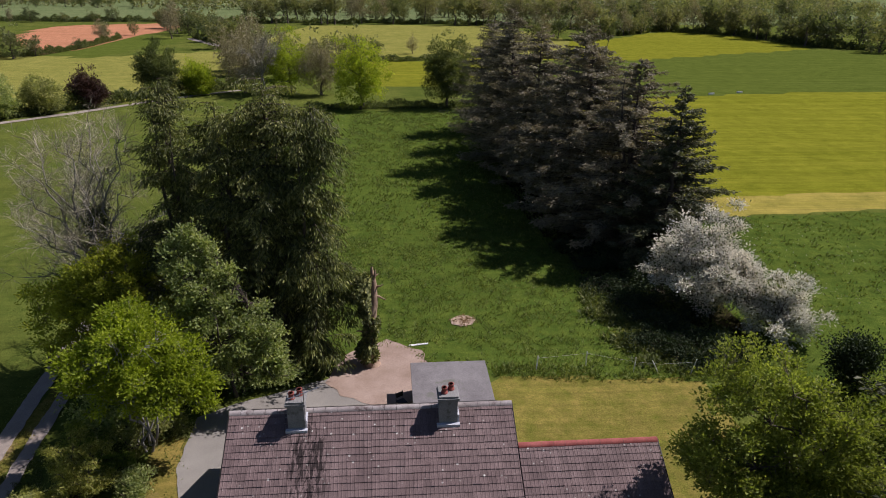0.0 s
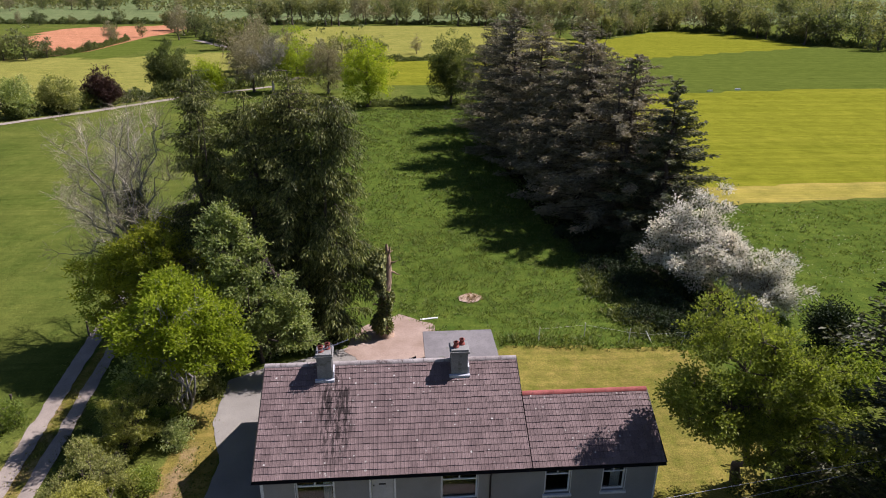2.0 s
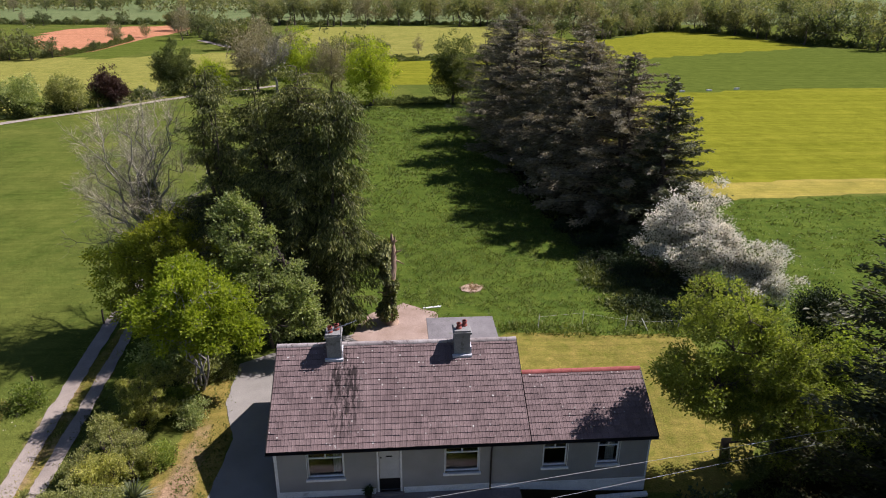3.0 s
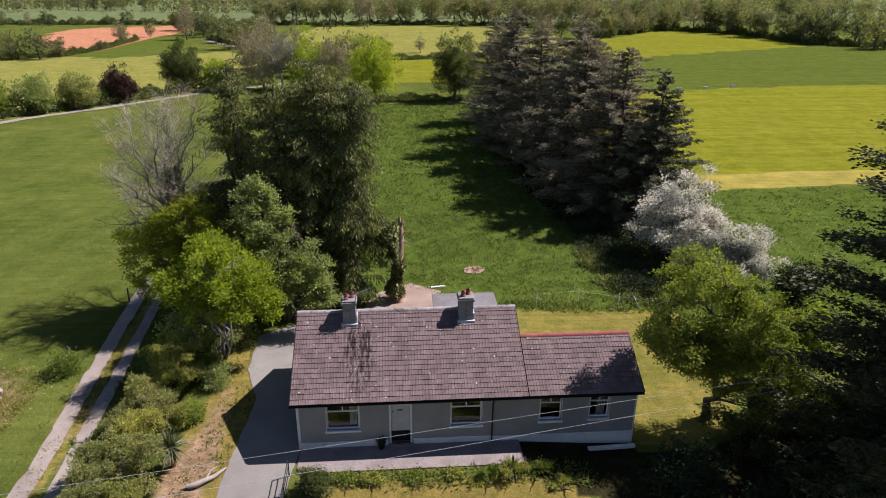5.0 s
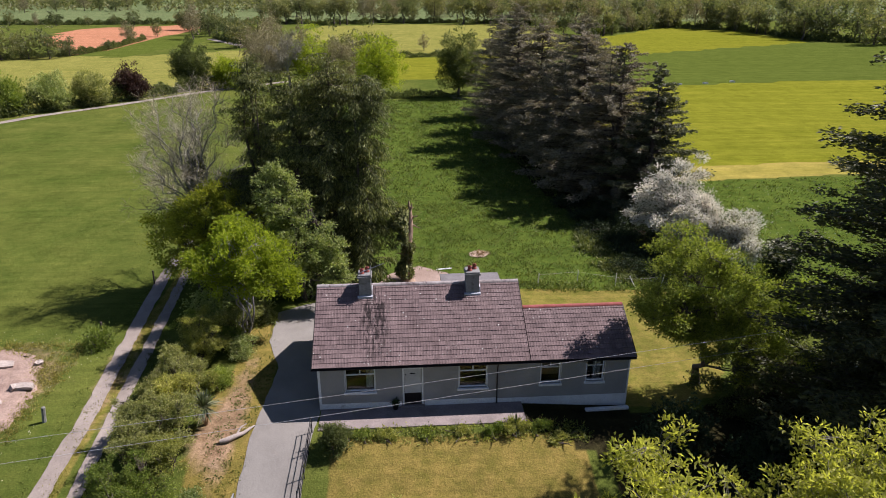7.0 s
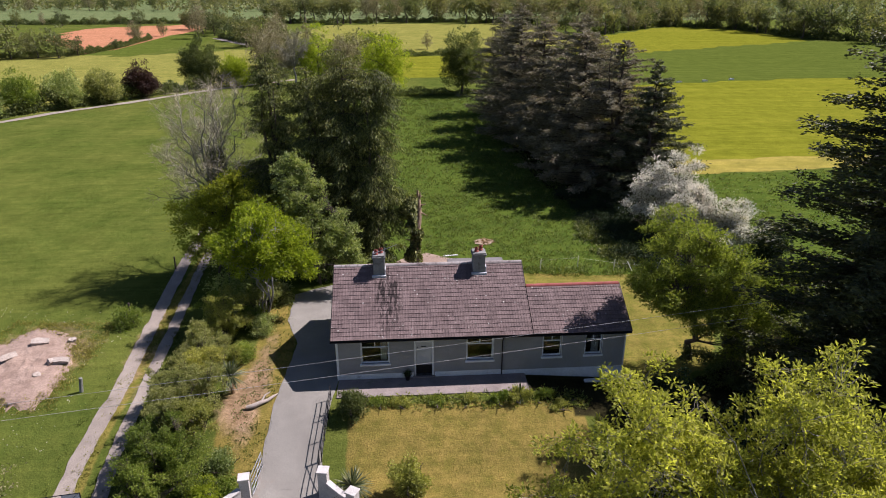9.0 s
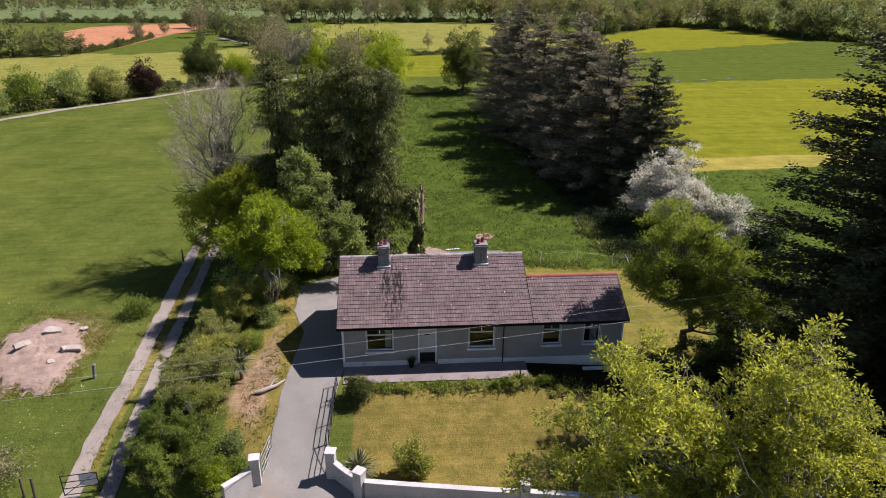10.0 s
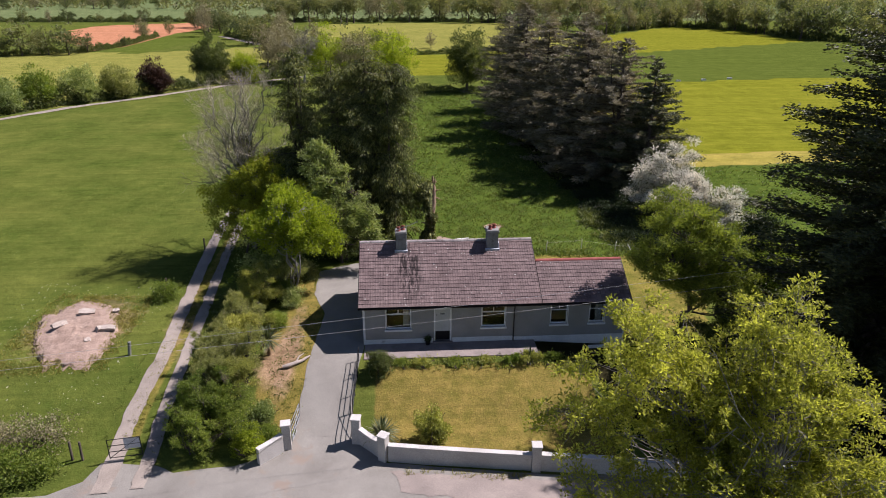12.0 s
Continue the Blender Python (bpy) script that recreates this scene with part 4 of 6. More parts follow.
def bare_tree(name, label, x, y, tall, reach, mats, seed=3, ivy=0.0, limbs=18, thin=0.014):
    """A leafless tree: limbs that arch out to a broad crown, side branches, and a haze of fine twigs."""
    rng = np.random.default_rng(seed)
    root = thing(name, label, "tree", pose(x, y, at(x, y) - 0.08))
    wood, twigs, leaf = Heap(), Heap(), Heap()
    trunk = curve_to((0, 0, 0), (-0.3, 0.2, tall * 0.62), 0, rng, 9, 0.02)
    wood.tube(trunk, np.linspace(0.30, 0.07, 9), 8)
    for k in range(limbs):
        a, e = 2.4 * k + rng.uniform(-0.3, 0.3), rng.uniform(-0.25, 1.35)
        end = np.array((math.cos(a) * math.cos(e) * reach, math.sin(a) * math.cos(e) * reach, tall * (0.52 + 0.48 * math.sin(e)))) * np.array((1, 1, rng.uniform(0.92, 1.02)))
        u = np.clip(0.22 + 0.5 * (end[2] / tall) + rng.uniform(-0.1, 0.1), 0.2, 0.98)
        start = np.array([np.interp(u * 8, range(9), trunk[:, i]) for i in range(3)])
        limb = curve_to(start, end, 0.10, rng, 8, 0.035)
        size = np.linalg.norm(end - start)
        wood.tube(limb, np.linspace(0.075, 0.012, 8), 5)
        for _ in range(int(5 + 3.2 * size)):
            t = rng.uniform(0.2, 1.0)
            p = np.array([np.interp(t * 7, range(8), limb[:, i]) for i in range(3)])
            d = (end - start) / size + rng.normal(size=3) * 0.75 + np.array((0, 0, 0.1))
            L = rng.uniform(0.7, 1.7) * (1.25 - 0.5 * t)
            q = p + d / np.linalg.norm(d) * L
            side = curve_to(p, q, 0.05, rng, 4, 0.07)
            twigs.tube(side, np.linspace(max(0.020, thin), thin * 0.6, 4), 3)
            m = 14
            tt = rng.uniform(0.15, 1.0, m)
            base = np.column_stack([np.interp(tt * 3, range(4), side[:, i]) for i in range(3)])
            way = (q - p) / L + rng.normal(size=(m, 3)) * 0.65
            way /= np.linalg.norm(way, axis=1)[:, None]
            twigs.leaves(rng, base, way, 0.75, thin, 0.04)
            twigs.leaves(rng, base + way * 0.4, way + rng.normal(size=(m, 3)) * 0.7, 0.4, thin * 0.9, 0.04)
    part("trunk", wood.mesh("trunk", True), mats[1], root)
    tagged(part("twigwork", twigs.mesh("twigwork"), mats[0], root), kind="stuff")
    if ivy:
        n = 6500
        zz = rng.uniform(0.1, ivy, n)
        a = rng.uniform(0, 6.28, n)
        lump = np.array([noise.noise(Vector((math.cos(q) * 1.2, math.sin(q) * 1.2, w * 0.7))) for q, w in zip(a, zz)])
        rr = rng.uniform(0.3, 1.0, n) * np.clip(1.3 + 1.8 * lump, 0.3, 2.6) * (1.25 - 0.75 * zz / ivy)
        p = np.column_stack([np.cos(a) * rr, np.sin(a) * rr, zz])
        leaf.leaves(rng, p, np.column_stack([np.cos(a), np.sin(a), rng.normal(size=n) * 0.6]), 0.16, 0.13)
        part("ivy", leaf.mesh("ivy"), M_CYPRESS, root, "dark ivy up the trunk")
    return root


def shrub(name, label, x, y, lobes, clumps, per, leaf, mat, seed, category="shrub", bark=None, spread_=0.2, extra=None, group="", knot=0.0):
    ob = broadleaf(name, label, x, y, lobes, clumps, per, leaf, (mat, bark or M_BARK), 3, 0.07, seed, category, spread_, extra=extra, rim=0.4, knot=knot, each=9, rough=0.5)
    return tagged(ob, group=group)


def sword_plant(name, label, x, y, stem, blades, length, seed, skirt=True):
    """A cordyline: a short stem with a burst of long narrow leaves."""
    rng = np.random.default_rng(seed)
    root = thing(name, label, "shrub", pose(x, y, at(x, y) - 0.03), "sword-leaved garden plants")
    wood = Heap()
    wood.tube([(0, 0, 0), (0.02, 0, stem * 0.5), (0.0, 0.02, stem)], [0.11, 0.09, 0.07], 8)
    part("trunk", wood.mesh("trunk", True), M_STRAW, root)

    def burst(count, low, high, size, mat, label):
        heap = Heap()
        for k in range(count):
            a, e = rng.uniform(0, 6.28), rng.uniform(low, high)
            out = np.array((math.cos(a) * math.cos(e), math.sin(a) * math.cos(e), math.sin(e)))
            L = size * rng.uniform(0.75, 1.15)
            t = np.linspace(0, 1, 5)
            mid = np.array((0, 0, stem)) + out * L * t[:, None] - np.array((0, 0, 1)) * (0.28 * L * math.cos(e)) * (t ** 2)[:, None]
            side = np.cross(out, (0, 0, 1.0))
            side /= np.linalg.norm(side) + 1e-6
            w = 0.026 * np.array((0.7, 1.1, 1.0, 0.7, 0.06))[:, None]
            v = np.concatenate([mid + side * w, mid + np.array((0, 0, 0.012)), mid - side * w])
            f = [(j + 5 * r, j + 1 + 5 * r, j + 6 + 5 * r, j + 5 + 5 * r) for r in range(2) for j in range(4)]
            heap.add(v, f)
        part(label, heap.mesh(label), mat, root)

    burst(blades, -0.15, 1.5, length, M_YUCCA, "sword_leaves")
    if skirt:
        burst(blades // 2, -1.3, -0.4, length * 0.7, M_STRAW, "dead_skirt")
    return root


# left of the house: cypress group, broadleaves, bare ivy tree
CY = (M_CYPRESS, M_BARK)
for label, x, y, tall, reach, clear, seed, droop, power, lean, dense, forks, gap in (
        ("tall dark green close-crowned cypress beside the yard", -0.2, 15.9, 15.9, 2.2, 1.0, 11, 0.42, 0.17, (0.1, 0), 6.0, 3, -0.20),
        ("tall dark green cypress hung with dead sprays", 1.85, 15.3, 14.7, 1.7, 0.8, 12, 0.60, 0.15, (0.3, 0.2), 6.0, 2, -0.20),
        ("tall open-crowned green cypress with bare stems", -2.7, 16.3, 14.8, 1.9, 2.6, 13, 0.35, 0.30, (0.1, 0), 6.0, 2, -0.06),
        ("tall open-crowned green cypress with bare stems", -5.4, 17.5, 15.7, 2.4, 3.0, 14, 0.35, 0.48, (-0.1, 0), 6.0, 2, -0.06)):
    conifer("cypress", label, x, y, tall, reach, clear, CY, seed, droop, 0.36, 9, 0.30, 0.066, power, 0.30, 0.08, 0.55, lean, dense * 1.65, forks, gap - 0.02, 0.36)
conifer("cypress", "dark green cypress behind the others", -1.6, 19.6, 13.2, 2.8, 1.2, CY, 15, 0.4, 0.42, 7, 0.36, 0.13, 0.4, 0.25, 0.05, 0.5, (0, 0), 3.0, 0, None, 0.5)
bare_tree("bare_tree", "leafless pale grey tree with an ivy-clad trunk", -9.7, 17.6, 14.6, 4.4, (M_PALETWIG, M_GREYBARK), 5, 9.6, 28, 0.013)
broadleaf("sycamore", "bright lime-green young tree with several slim stems", -5.3, 8.5, [(0.5, -0.6, 5.4, 2.2, 2.0, 1.9), (2.0, -0.5, 4.8, 1.5, 1.5, 1.4), (-1.3, -0.4, 5.0, 1.5, 1.5, 1.4), (0.6, -1.7, 4.4, 1.9, 1.2, 1.3), (0.3, -0.3, 6.6, 1.4, 1.3, 1.1), (2.3, -0.7, 3.7, 1.0, 1.0, 0.9)], 1150, 24, 0.17, (M_LIME, M_GREYBARK), 6, 0.10, 21, spread_=0.17, burst=0.7, knot=0.42, each=6, rough=0.4, rim=0.33)
broadleaf("lime_tree", "yellow-green broadleaf tree beside the farm track", -9.2, 14.8, [(0.6, 0.0, 5.8, 2.3, 2.0, 2.2), (-1.8, 0.0, 5.4, 1.8, 1.7, 1.7), (2.4, -0.2, 5.8, 1.7, 1.5, 1.8), (1.0, -0.2, 7.4, 1.5, 1.4, 1.3), (-0.6, -0.8, 3.8, 2.2, 1.6, 1.4), (2.6, -1.0, 3.9, 1.6, 1.4, 1.4)], 1150, 24, 0.17, (M_YELLOWGREEN, M_BARK), 3, 0.18, 22, spread_=0.18, burst=0.7, knot=0.42, each=6, rough=0.45, rim=0.33)
broadleaf("sycamore", "grey-green broadleaf tree before the cypresses", -2.1, 12.6, [(-1.2, -1.0, 8.4, 1.2, 1.2, 1.5), (-0.9, -1.1, 6.6, 1.5, 1.3, 1.6), (0.3, -1.2, 5.4, 1.5, 1.3, 1.5), (1.4, -1.4, 4.4, 1.2, 1.1, 1.2), (2.2, -1.5, 3.0, 1.3, 1.0, 1.0), (-1.6, -1.0, 5.0, 1.2, 1.2, 1.4), (0.2, -1.6, 3.2, 1.8, 1.1, 1.2)], 1000, 24, 0.17, (M_SYCAMORE, M_BARK), 3, 0.15, 23, spread_=0.16, burst=0.7, knot=0.40, each=6, rough=0.5, rim=0.33)
shrub("elder", "dark shaded undergrowth beneath the trees", -7.6, 10.4, [(0, 0, 1.2, 2.0, 1.8, 1.4), (1.6, 0.8, 0.9, 1.5, 1.3, 1.0)], 190, 36, 0.19, M_SYCAMORE, 24)
shrub("elder", "tangled undergrowth round the stems of the young trees", -5.6, 8.6, [(0, 0, 0.8, 1.3, 1.4, 0.9), (-1.4, -0.6, 0.9, 1.3, 1.2, 1.0), (0.8, 1.0, 0.7, 1.0, 1.0, 0.8)], 190, 26, 0.13, M_OLIVE, 26, knot=0.35)
shrub("elder", "dark shaded undergrowth beneath the cypresses", -2.6, 13.2, [(0, 0, 1.0, 2.0, 1.2, 1.2), (2.6, 0.8, 0.7, 1.8, 0.9, 0.9)], 170, 36, 0.19, M_SYCAMORE, 25)

# right of the meadow: spruce row
SP = (M_SPRUCE, M_BARK)
conifer("spruce", "dark green young spruce with upswept limbs", 27.4, 29.6, 13.6, 5.0, 0.3, (M_DARKSPRUCE, M_BARK), 31, 0.30, 0.42, 8, 0.38, 0.10, 0.8, 0.28, 0.2, 0.35, (0, 0), 6.0)
for k, (px_, py_, tall, reach) in enumerate(((25.4, 33.5, 15.2, 6.0), (23.4, 39.5, 15.6, 6.2), (24.6, 46.0, 17.0, 6.4), (21.8, 52.5, 16.2, 6.0), (20.3, 60.0, 17.6, 6.0), (21.2, 69.0, 16.0, 5.8), (21.0, 79.0, 16.0, 5.6))):
    conifer("spruce", "tall brown-green spruce in a shelter row", px_, py_, tall, reach, 0.3, SP, 32 + k, 0.42, 0.40, 9, 0.36, 0.10, 0.6, 0.30, 0.26, 0.5, (0, 0), 5.0 if py_ < 55 else 3.2, 2)
broadleaf("hawthorn", "hawthorn in full white blossom at the meadow edge", 26.4, 21.6, [(-0.2, 0, 4.1, 2.3, 2.4, 2.7), (1.4, -1.6, 3.6, 2.0, 2.2, 2.3), (-1.5, 0.2, 3.2, 1.6, 1.8, 2.0), (0.2, -2.2, 3.0, 1.8, 1.6, 1.9), (2.2, -3.0, 2.6, 1.5, 1.6, 1.8)], 1150, 30, 0.17, (M_BLOSSOM, M_BARK), 3, 0.14, 41, extra=(M_HAZEGREEN, 0.7, "leaves"), spread_=0.20, knot=0.36, each=4, rough=0.7, burst=1.5, rim=0.36)
broadleaf("hawthorn", "smaller hawthorn in white blossom", 29.8, 17.6, [(0, 0, 2.2, 2.0, 1.9, 2.0), (0.9, -0.8, 1.6, 1.4, 1.3, 1.3)], 460, 30, 0.17, (M_BLOSSOM, M_BARK), 2, 0.1, 42, extra=(M_HAZEGREEN, 0.7, "leaves"), spread_=0.20, knot=0.36, each=4, rough=0.7, burst=1.5)
# low brambles in near-black leaves, to darken the shaded ground by the hawthorn
for x, y in ((22.6, 19.6), (21.8, 22.4), (21.0, 25.2), (21.2, 28.6), (20.4, 32.4), (24.2, 17.0), (21.6, 17.0), (26.2, 15.8), (23.4, 15.0)):
    shrub("bramble", "low bramble coloured dark to deepen the hawthorn shade", x, y, [(0, 0, 0.35, 1.5, 1.5, 0.45), (0.9, -0.8, 0.5, 1.1, 1.1, 0.5)], 110, 26, 0.16, M_IVY, 410 + int(y))
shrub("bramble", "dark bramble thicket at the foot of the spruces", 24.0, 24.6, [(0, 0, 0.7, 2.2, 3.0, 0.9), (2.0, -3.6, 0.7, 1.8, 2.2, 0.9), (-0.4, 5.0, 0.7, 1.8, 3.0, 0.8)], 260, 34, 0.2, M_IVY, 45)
broadleaf("ash", "green ash tree beside the house gable", 20.2, 1.6, [(-1.9, -0.6, 7.9, 1.5, 1.4, 1.5), (-0.6, -0.6, 6.8, 1.9, 1.8, 1.8), (-2.6, -1.0, 5.7, 1.7, 1.5, 1.4), (-3.5, -1.2, 5.5, 1.1, 1.1, 0.9), (-1.6, -1.6, 4.4, 1.8, 1.5, 1.3), (0.9, -0.8, 5.6, 1.8, 1.7, 1.7), (2.0, -0.9, 4.4, 1.9, 1.6, 1.4), (0.2, -1.4, 3.3, 1.9, 1.5, 1.1), (2.6, -1.2, 2.8, 1.8, 1.5, 1.2), (-0.5, -0.8, 5.0, 1.8, 1.6, 1.6)], 2200, 24, 0.14, (M_ASHGREEN, M_BARK), 1, 0.20, 43, rim=0.33, spread_=0.14, burst=0.8, knot=0.45, each=7, rough=0.45)
broadleaf("ivy_tree", "dead trunk wrapped in dark ivy", 28.0, 8.4, [(0, 0, 4.1, 0.95, 0.95, 1.2), (0.1, 0, 2.2, 0.8, 0.8, 1.8)], 170, 60, 0.16, (M_IVY, M_BARK), 1, 0.2, 44)
broadleaf("rhododendron", "pale green bush under the dark cypresses", 28.6, 7.2, [(0, 0, 2.0, 2.0, 1.8, 1.4), (1.6, 1.0, 1.8, 1.6, 1.6, 1.2)], 200, 36, 0.2, (M_GREEN, M_BARK), 2, 0.1, 46)
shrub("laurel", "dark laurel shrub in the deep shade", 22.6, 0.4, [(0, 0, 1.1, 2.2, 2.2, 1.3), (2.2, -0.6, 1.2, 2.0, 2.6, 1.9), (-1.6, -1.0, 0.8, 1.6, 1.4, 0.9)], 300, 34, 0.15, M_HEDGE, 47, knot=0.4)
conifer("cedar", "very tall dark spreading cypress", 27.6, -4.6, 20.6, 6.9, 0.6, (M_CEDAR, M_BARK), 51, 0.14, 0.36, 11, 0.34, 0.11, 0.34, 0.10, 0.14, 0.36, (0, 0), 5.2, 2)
# laurels in near-black leaves, placed to deepen the shade beneath the big trees
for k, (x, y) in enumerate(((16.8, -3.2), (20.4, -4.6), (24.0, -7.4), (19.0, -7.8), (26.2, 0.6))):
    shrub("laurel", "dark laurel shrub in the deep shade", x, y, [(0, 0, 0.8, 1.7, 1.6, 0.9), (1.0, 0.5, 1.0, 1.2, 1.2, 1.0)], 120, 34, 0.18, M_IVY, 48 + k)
conifer("cedar", "tall dark spreading cypress", 31.8, 1.6, 9.0, 3.9, 0.4, (M_CEDAR, M_BARK), 52, 0.2, 0.42, 8, 0.30, 0.09, 0.5, 0.1, 0.12, 0.3, (0, 0), 6.0, 2)
broadleaf("ash", "large fresh-leaved ash tree beside the lane", 11.6, -18.0, [(a, b, c + 0.85, d, e, f) for a, b, c, d, e, f in [(-2.6, -0.4, 11.3, 1.7, 1.6, 2.0), (-1.0, 0.5, 10.3, 1.9, 1.7, 2.0), (-3.0, 0.0, 8.4, 1.9, 1.8, 2.0), (-2.8, -1.4, 6.0, 2.1, 1.8, 1.9), (1.4, -0.1, 11.0, 1.5, 1.4, 2.0), (2.6, 0.2, 9.2, 1.7, 1.7, 1.8), (3.9, 0.0, 6.8, 1.9, 1.7, 1.8), (0.6, -0.4, 8.6, 2.0, 1.8, 2.0), (4.2, -1.4, 4.6, 2.2, 1.8, 1.7), (0.2, -1.7, 6.9, 2.4, 1.6, 2.0), (2.0, -1.6, 6.0, 2.0, 1.6, 1.8), (-1.4, -2.6, 4.2, 2.4, 1.7, 1.5), (1.8, -2.8, 3.8, 2.4, 1.7, 1.5), (-3.4, -2.2, 3.6, 1.7, 1.6, 1.5), (-0.2, -0.9, 8.8, 2.0, 1.6, 2.0), (0.4, -1.2, 7.6, 1.8, 1.5, 1.8), (2.4, -0.2, 10.2, 1.6, 1.5, 1.7), (3.6, 0.0, 8.2, 1.6, 1.5, 1.6), (-2.0, -2.8, 3.4, 2.4, 1.8, 1.6), (1.0, -3.2, 3.2, 2.6, 1.8, 1.6), (3.8, -2.4, 3.6, 2.2, 1.8, 1.6), (-0.4, -2.4, 5.4, 2.4, 1.6, 1.6), (4.6, -0.8, 6.2, 1.6, 1.6, 1.6)]], 6800, 19, 0.13, (M_ASH, M_TWIGBARK), 6, 0.13, 61, spread_=0.07, rim=0.4, burst=0.9, aspect=0.45, knot=0.58, each=12, rough=0.3)
# stands out of view, added because the lane on the right lies in shade
conifer("cedar", "tall dark out-of-view cypress shading the lane", 31.5, -12.2, 18.0, 6.6, 0.5, (M_CEDAR, M_BARK), 53, 0.2, 0.5, 9, 0.5, 0.17, 0.4, 0.1, 0.12, 0.3, (0, 0), 2.6, 1)
broadleaf("hawthorn", "roadside hawthorn coming into white blossom", 19.4, -14.6, [(0, 0, 2.4, 2.2, 1.6, 1.7)], 240, 30, 0.13, (M_GREEN, M_BARK), 2, 0.1, 62, extra=(M_BLOSSOM, 0.8, "blossom"), knot=0.4)


# dead ivy-clad trunk beside the yard
def dead_trunk(x, y):
    rng = np.random.default_rng(71)
    root = thing("dead_tree", "broken dead trunk hung with dark ivy", "tree", pose(x, y, at(x, y) - 0.05))
    wood = Heap()
    line = [(0, 0, 0), (-0.05, 0.05, 0.5), (-0.1, 0.05, 1.6), (0.0, 0.1, 2.8), (0.15, 0.15, 4.0), (0.2, 0.15, 5.1), (0.15, 0.12, 6.1)]
    wood.tube(line, [0.55, 0.40, 0.34, 0.31, 0.29, 0.20, 0.06], 9)
    for a, b in (((0.2, 0.15, 4.6), (0.75, 0.0, 5.1)), ((0.2, 0.15, 4.3), (0.9, 0.1, 4.1)), ((0.15, 0.15, 5.0), (0.35, 0.0, 6.0)), ((-0.05, 0.05, 3.0), (-0.6, -0.1, 3.7)), ((-0.05, 0.05, 2.0), (-0.8, -0.1, 2.3)), ((0.1, 0.1, 5.2), (0.5, 0.3, 5.6)), ((0.1, 0.1, 0.1), (0.55, -0.4, 0.0))):
        wood.tube(curve_to(a, b, 0.12, rng, 5, 0.06), np.linspace(0.11, 0.02, 5), 5)
    part("trunk", wood.mesh("trunk", True), M_DEADWOOD, root)
    heap = Heap()
    n = 8000
    zz = rng.uniform(0.5, 5.7, n)
    a = rng.uniform(0, 6.28, n)
    lump = np.where(zz > 3.4, 1.15, 0.30) + 0.8 * np.exp(-((zz - 1.3) / 0.6) ** 2) * (np.cos(a) < 0)
    rr = rng.uniform(0.25, 1.0, n) * np.clip(lump, 0.35, 1.3) * (0.8 + 0.3 * np.sin(zz * 2.9))
    ok = ~((np.cos(a) > -0.15) & (zz > 3.2)) & (rng.uniform(0, 1, n) < np.clip(lump, 0.25, 1.0))
    p = np.column_stack([np.cos(a) * rr - 0.08 + 0.05 * zz, np.sin(a) * rr, zz])[ok]
    heap.leaves(rng, p, np.column_stack([np.cos(a), np.sin(a), rng.normal(size=n) * 0.5 - 0.5])[ok], 0.24, 0.17)
    part("ivy", heap.mesh("ivy"), M_CYPRESS, root, "dark hanging ivy")


dead_trunk(4.75, 15.2)


# ---- hedgerows and distance ----
def hedge(name, label, line, tall, wide, mat, seed, per_metre=150, leaf=0.34):
    rng = np.random.default_rng(seed)
    p = np.array(line, float)
    seg = np.linalg.norm(np.diff(p, axis=0), axis=1)
    s = np.concatenate([[0], np.cumsum(seg)])
    n = int(s[-1] * per_metre)
    u = rng.uniform(0, s[-1], n)
    bx, by = np.interp(u, s, p[:, 0]), np.interp(u, s, p[:, 1])
    top = tall * (0.75 + 0.25 * np.sin(u * 0.37 + seed) + 0.2 * np.sin(u * 1.3))
    a = rng.uniform(0, math.pi, n)
    r = rng.uniform(0.55, 1.0, n)
    x, y = bx + rng.normal(size=n) * 0.2, by + np.cos(a) * wide / 2 * r
    z = height(x, y) + np.sin(a) * top * r
    heap = Heap()
    heap.leaves(rng, np.column_stack([x, y, z]), rng.normal(size=(n, 3)) + np.array((0, 0, 0.4)), leaf, leaf * 0.6)
    return tagged(part(name, heap.mesh(name), mat), label, "hedge", kind="stuff")


sheet("lane", ribbon([(-110, 44), (-61.6, 76.2), (-55.1, 87.4), (-46.7, 97.0), (-34.5, 113.2), (-20, 127)], [1.8] * 6), 0.06, 1.5, 0.08, M_TRACK, "pale lane along a field hedge", "lane")
hedge("hedgerow", "dark field hedge along the lane", [(-112, 50), (-64.5, 79.5), (-57.5, 90), (-49, 99.5), (-37, 116), (-22, 129)], 3.3, 3.4, M_HEDGE, 1, 150, 0.48)
hedge("hedgerow", "low hedge at the far end of the meadow", [(-8, 98), (3, 99.5), (14, 100), (22, 101), (32, 103)], 1.5, 2.2, M_HEDGE, 2)
hedge("hedgerow", "low hedge between yellow fields", [(-8, 171), (9, 171), (35, 182), (62, 178)], 1.9, 2.0, M_HEDGE, 3, 110, 0.42)
hedge("hedgerow", "hedge around the pale field", [(-130, 170), (-108, 176), (-92, 187), (-89, 204), (-90, 240)], 2.2, 3.0, M_HEDGE, 4, 110, 0.5)
hedge("hedgerow", "dark hedge above the red field", [(-260, 330), (-142, 331), (-93, 332), (-62, 340)], 3.0, 4.0, M_HEDGE, 5, 70, 0.8)
hedge("hedgerow", "hedge beside the hill road", [(-66, 246), (-52, 224), (-38, 203)], 2.0, 3.0, M_HEDGE, 6, 100, 0.5)
hedge("hedgerow", "dark hedge along the far yellow field", [(84, 246), (108, 270), (132, 292), (155, 267), (160, 220), (178, 201), (310, 190)], 3.0, 4.0, M_HEDGE, 7, 70, 0.85)
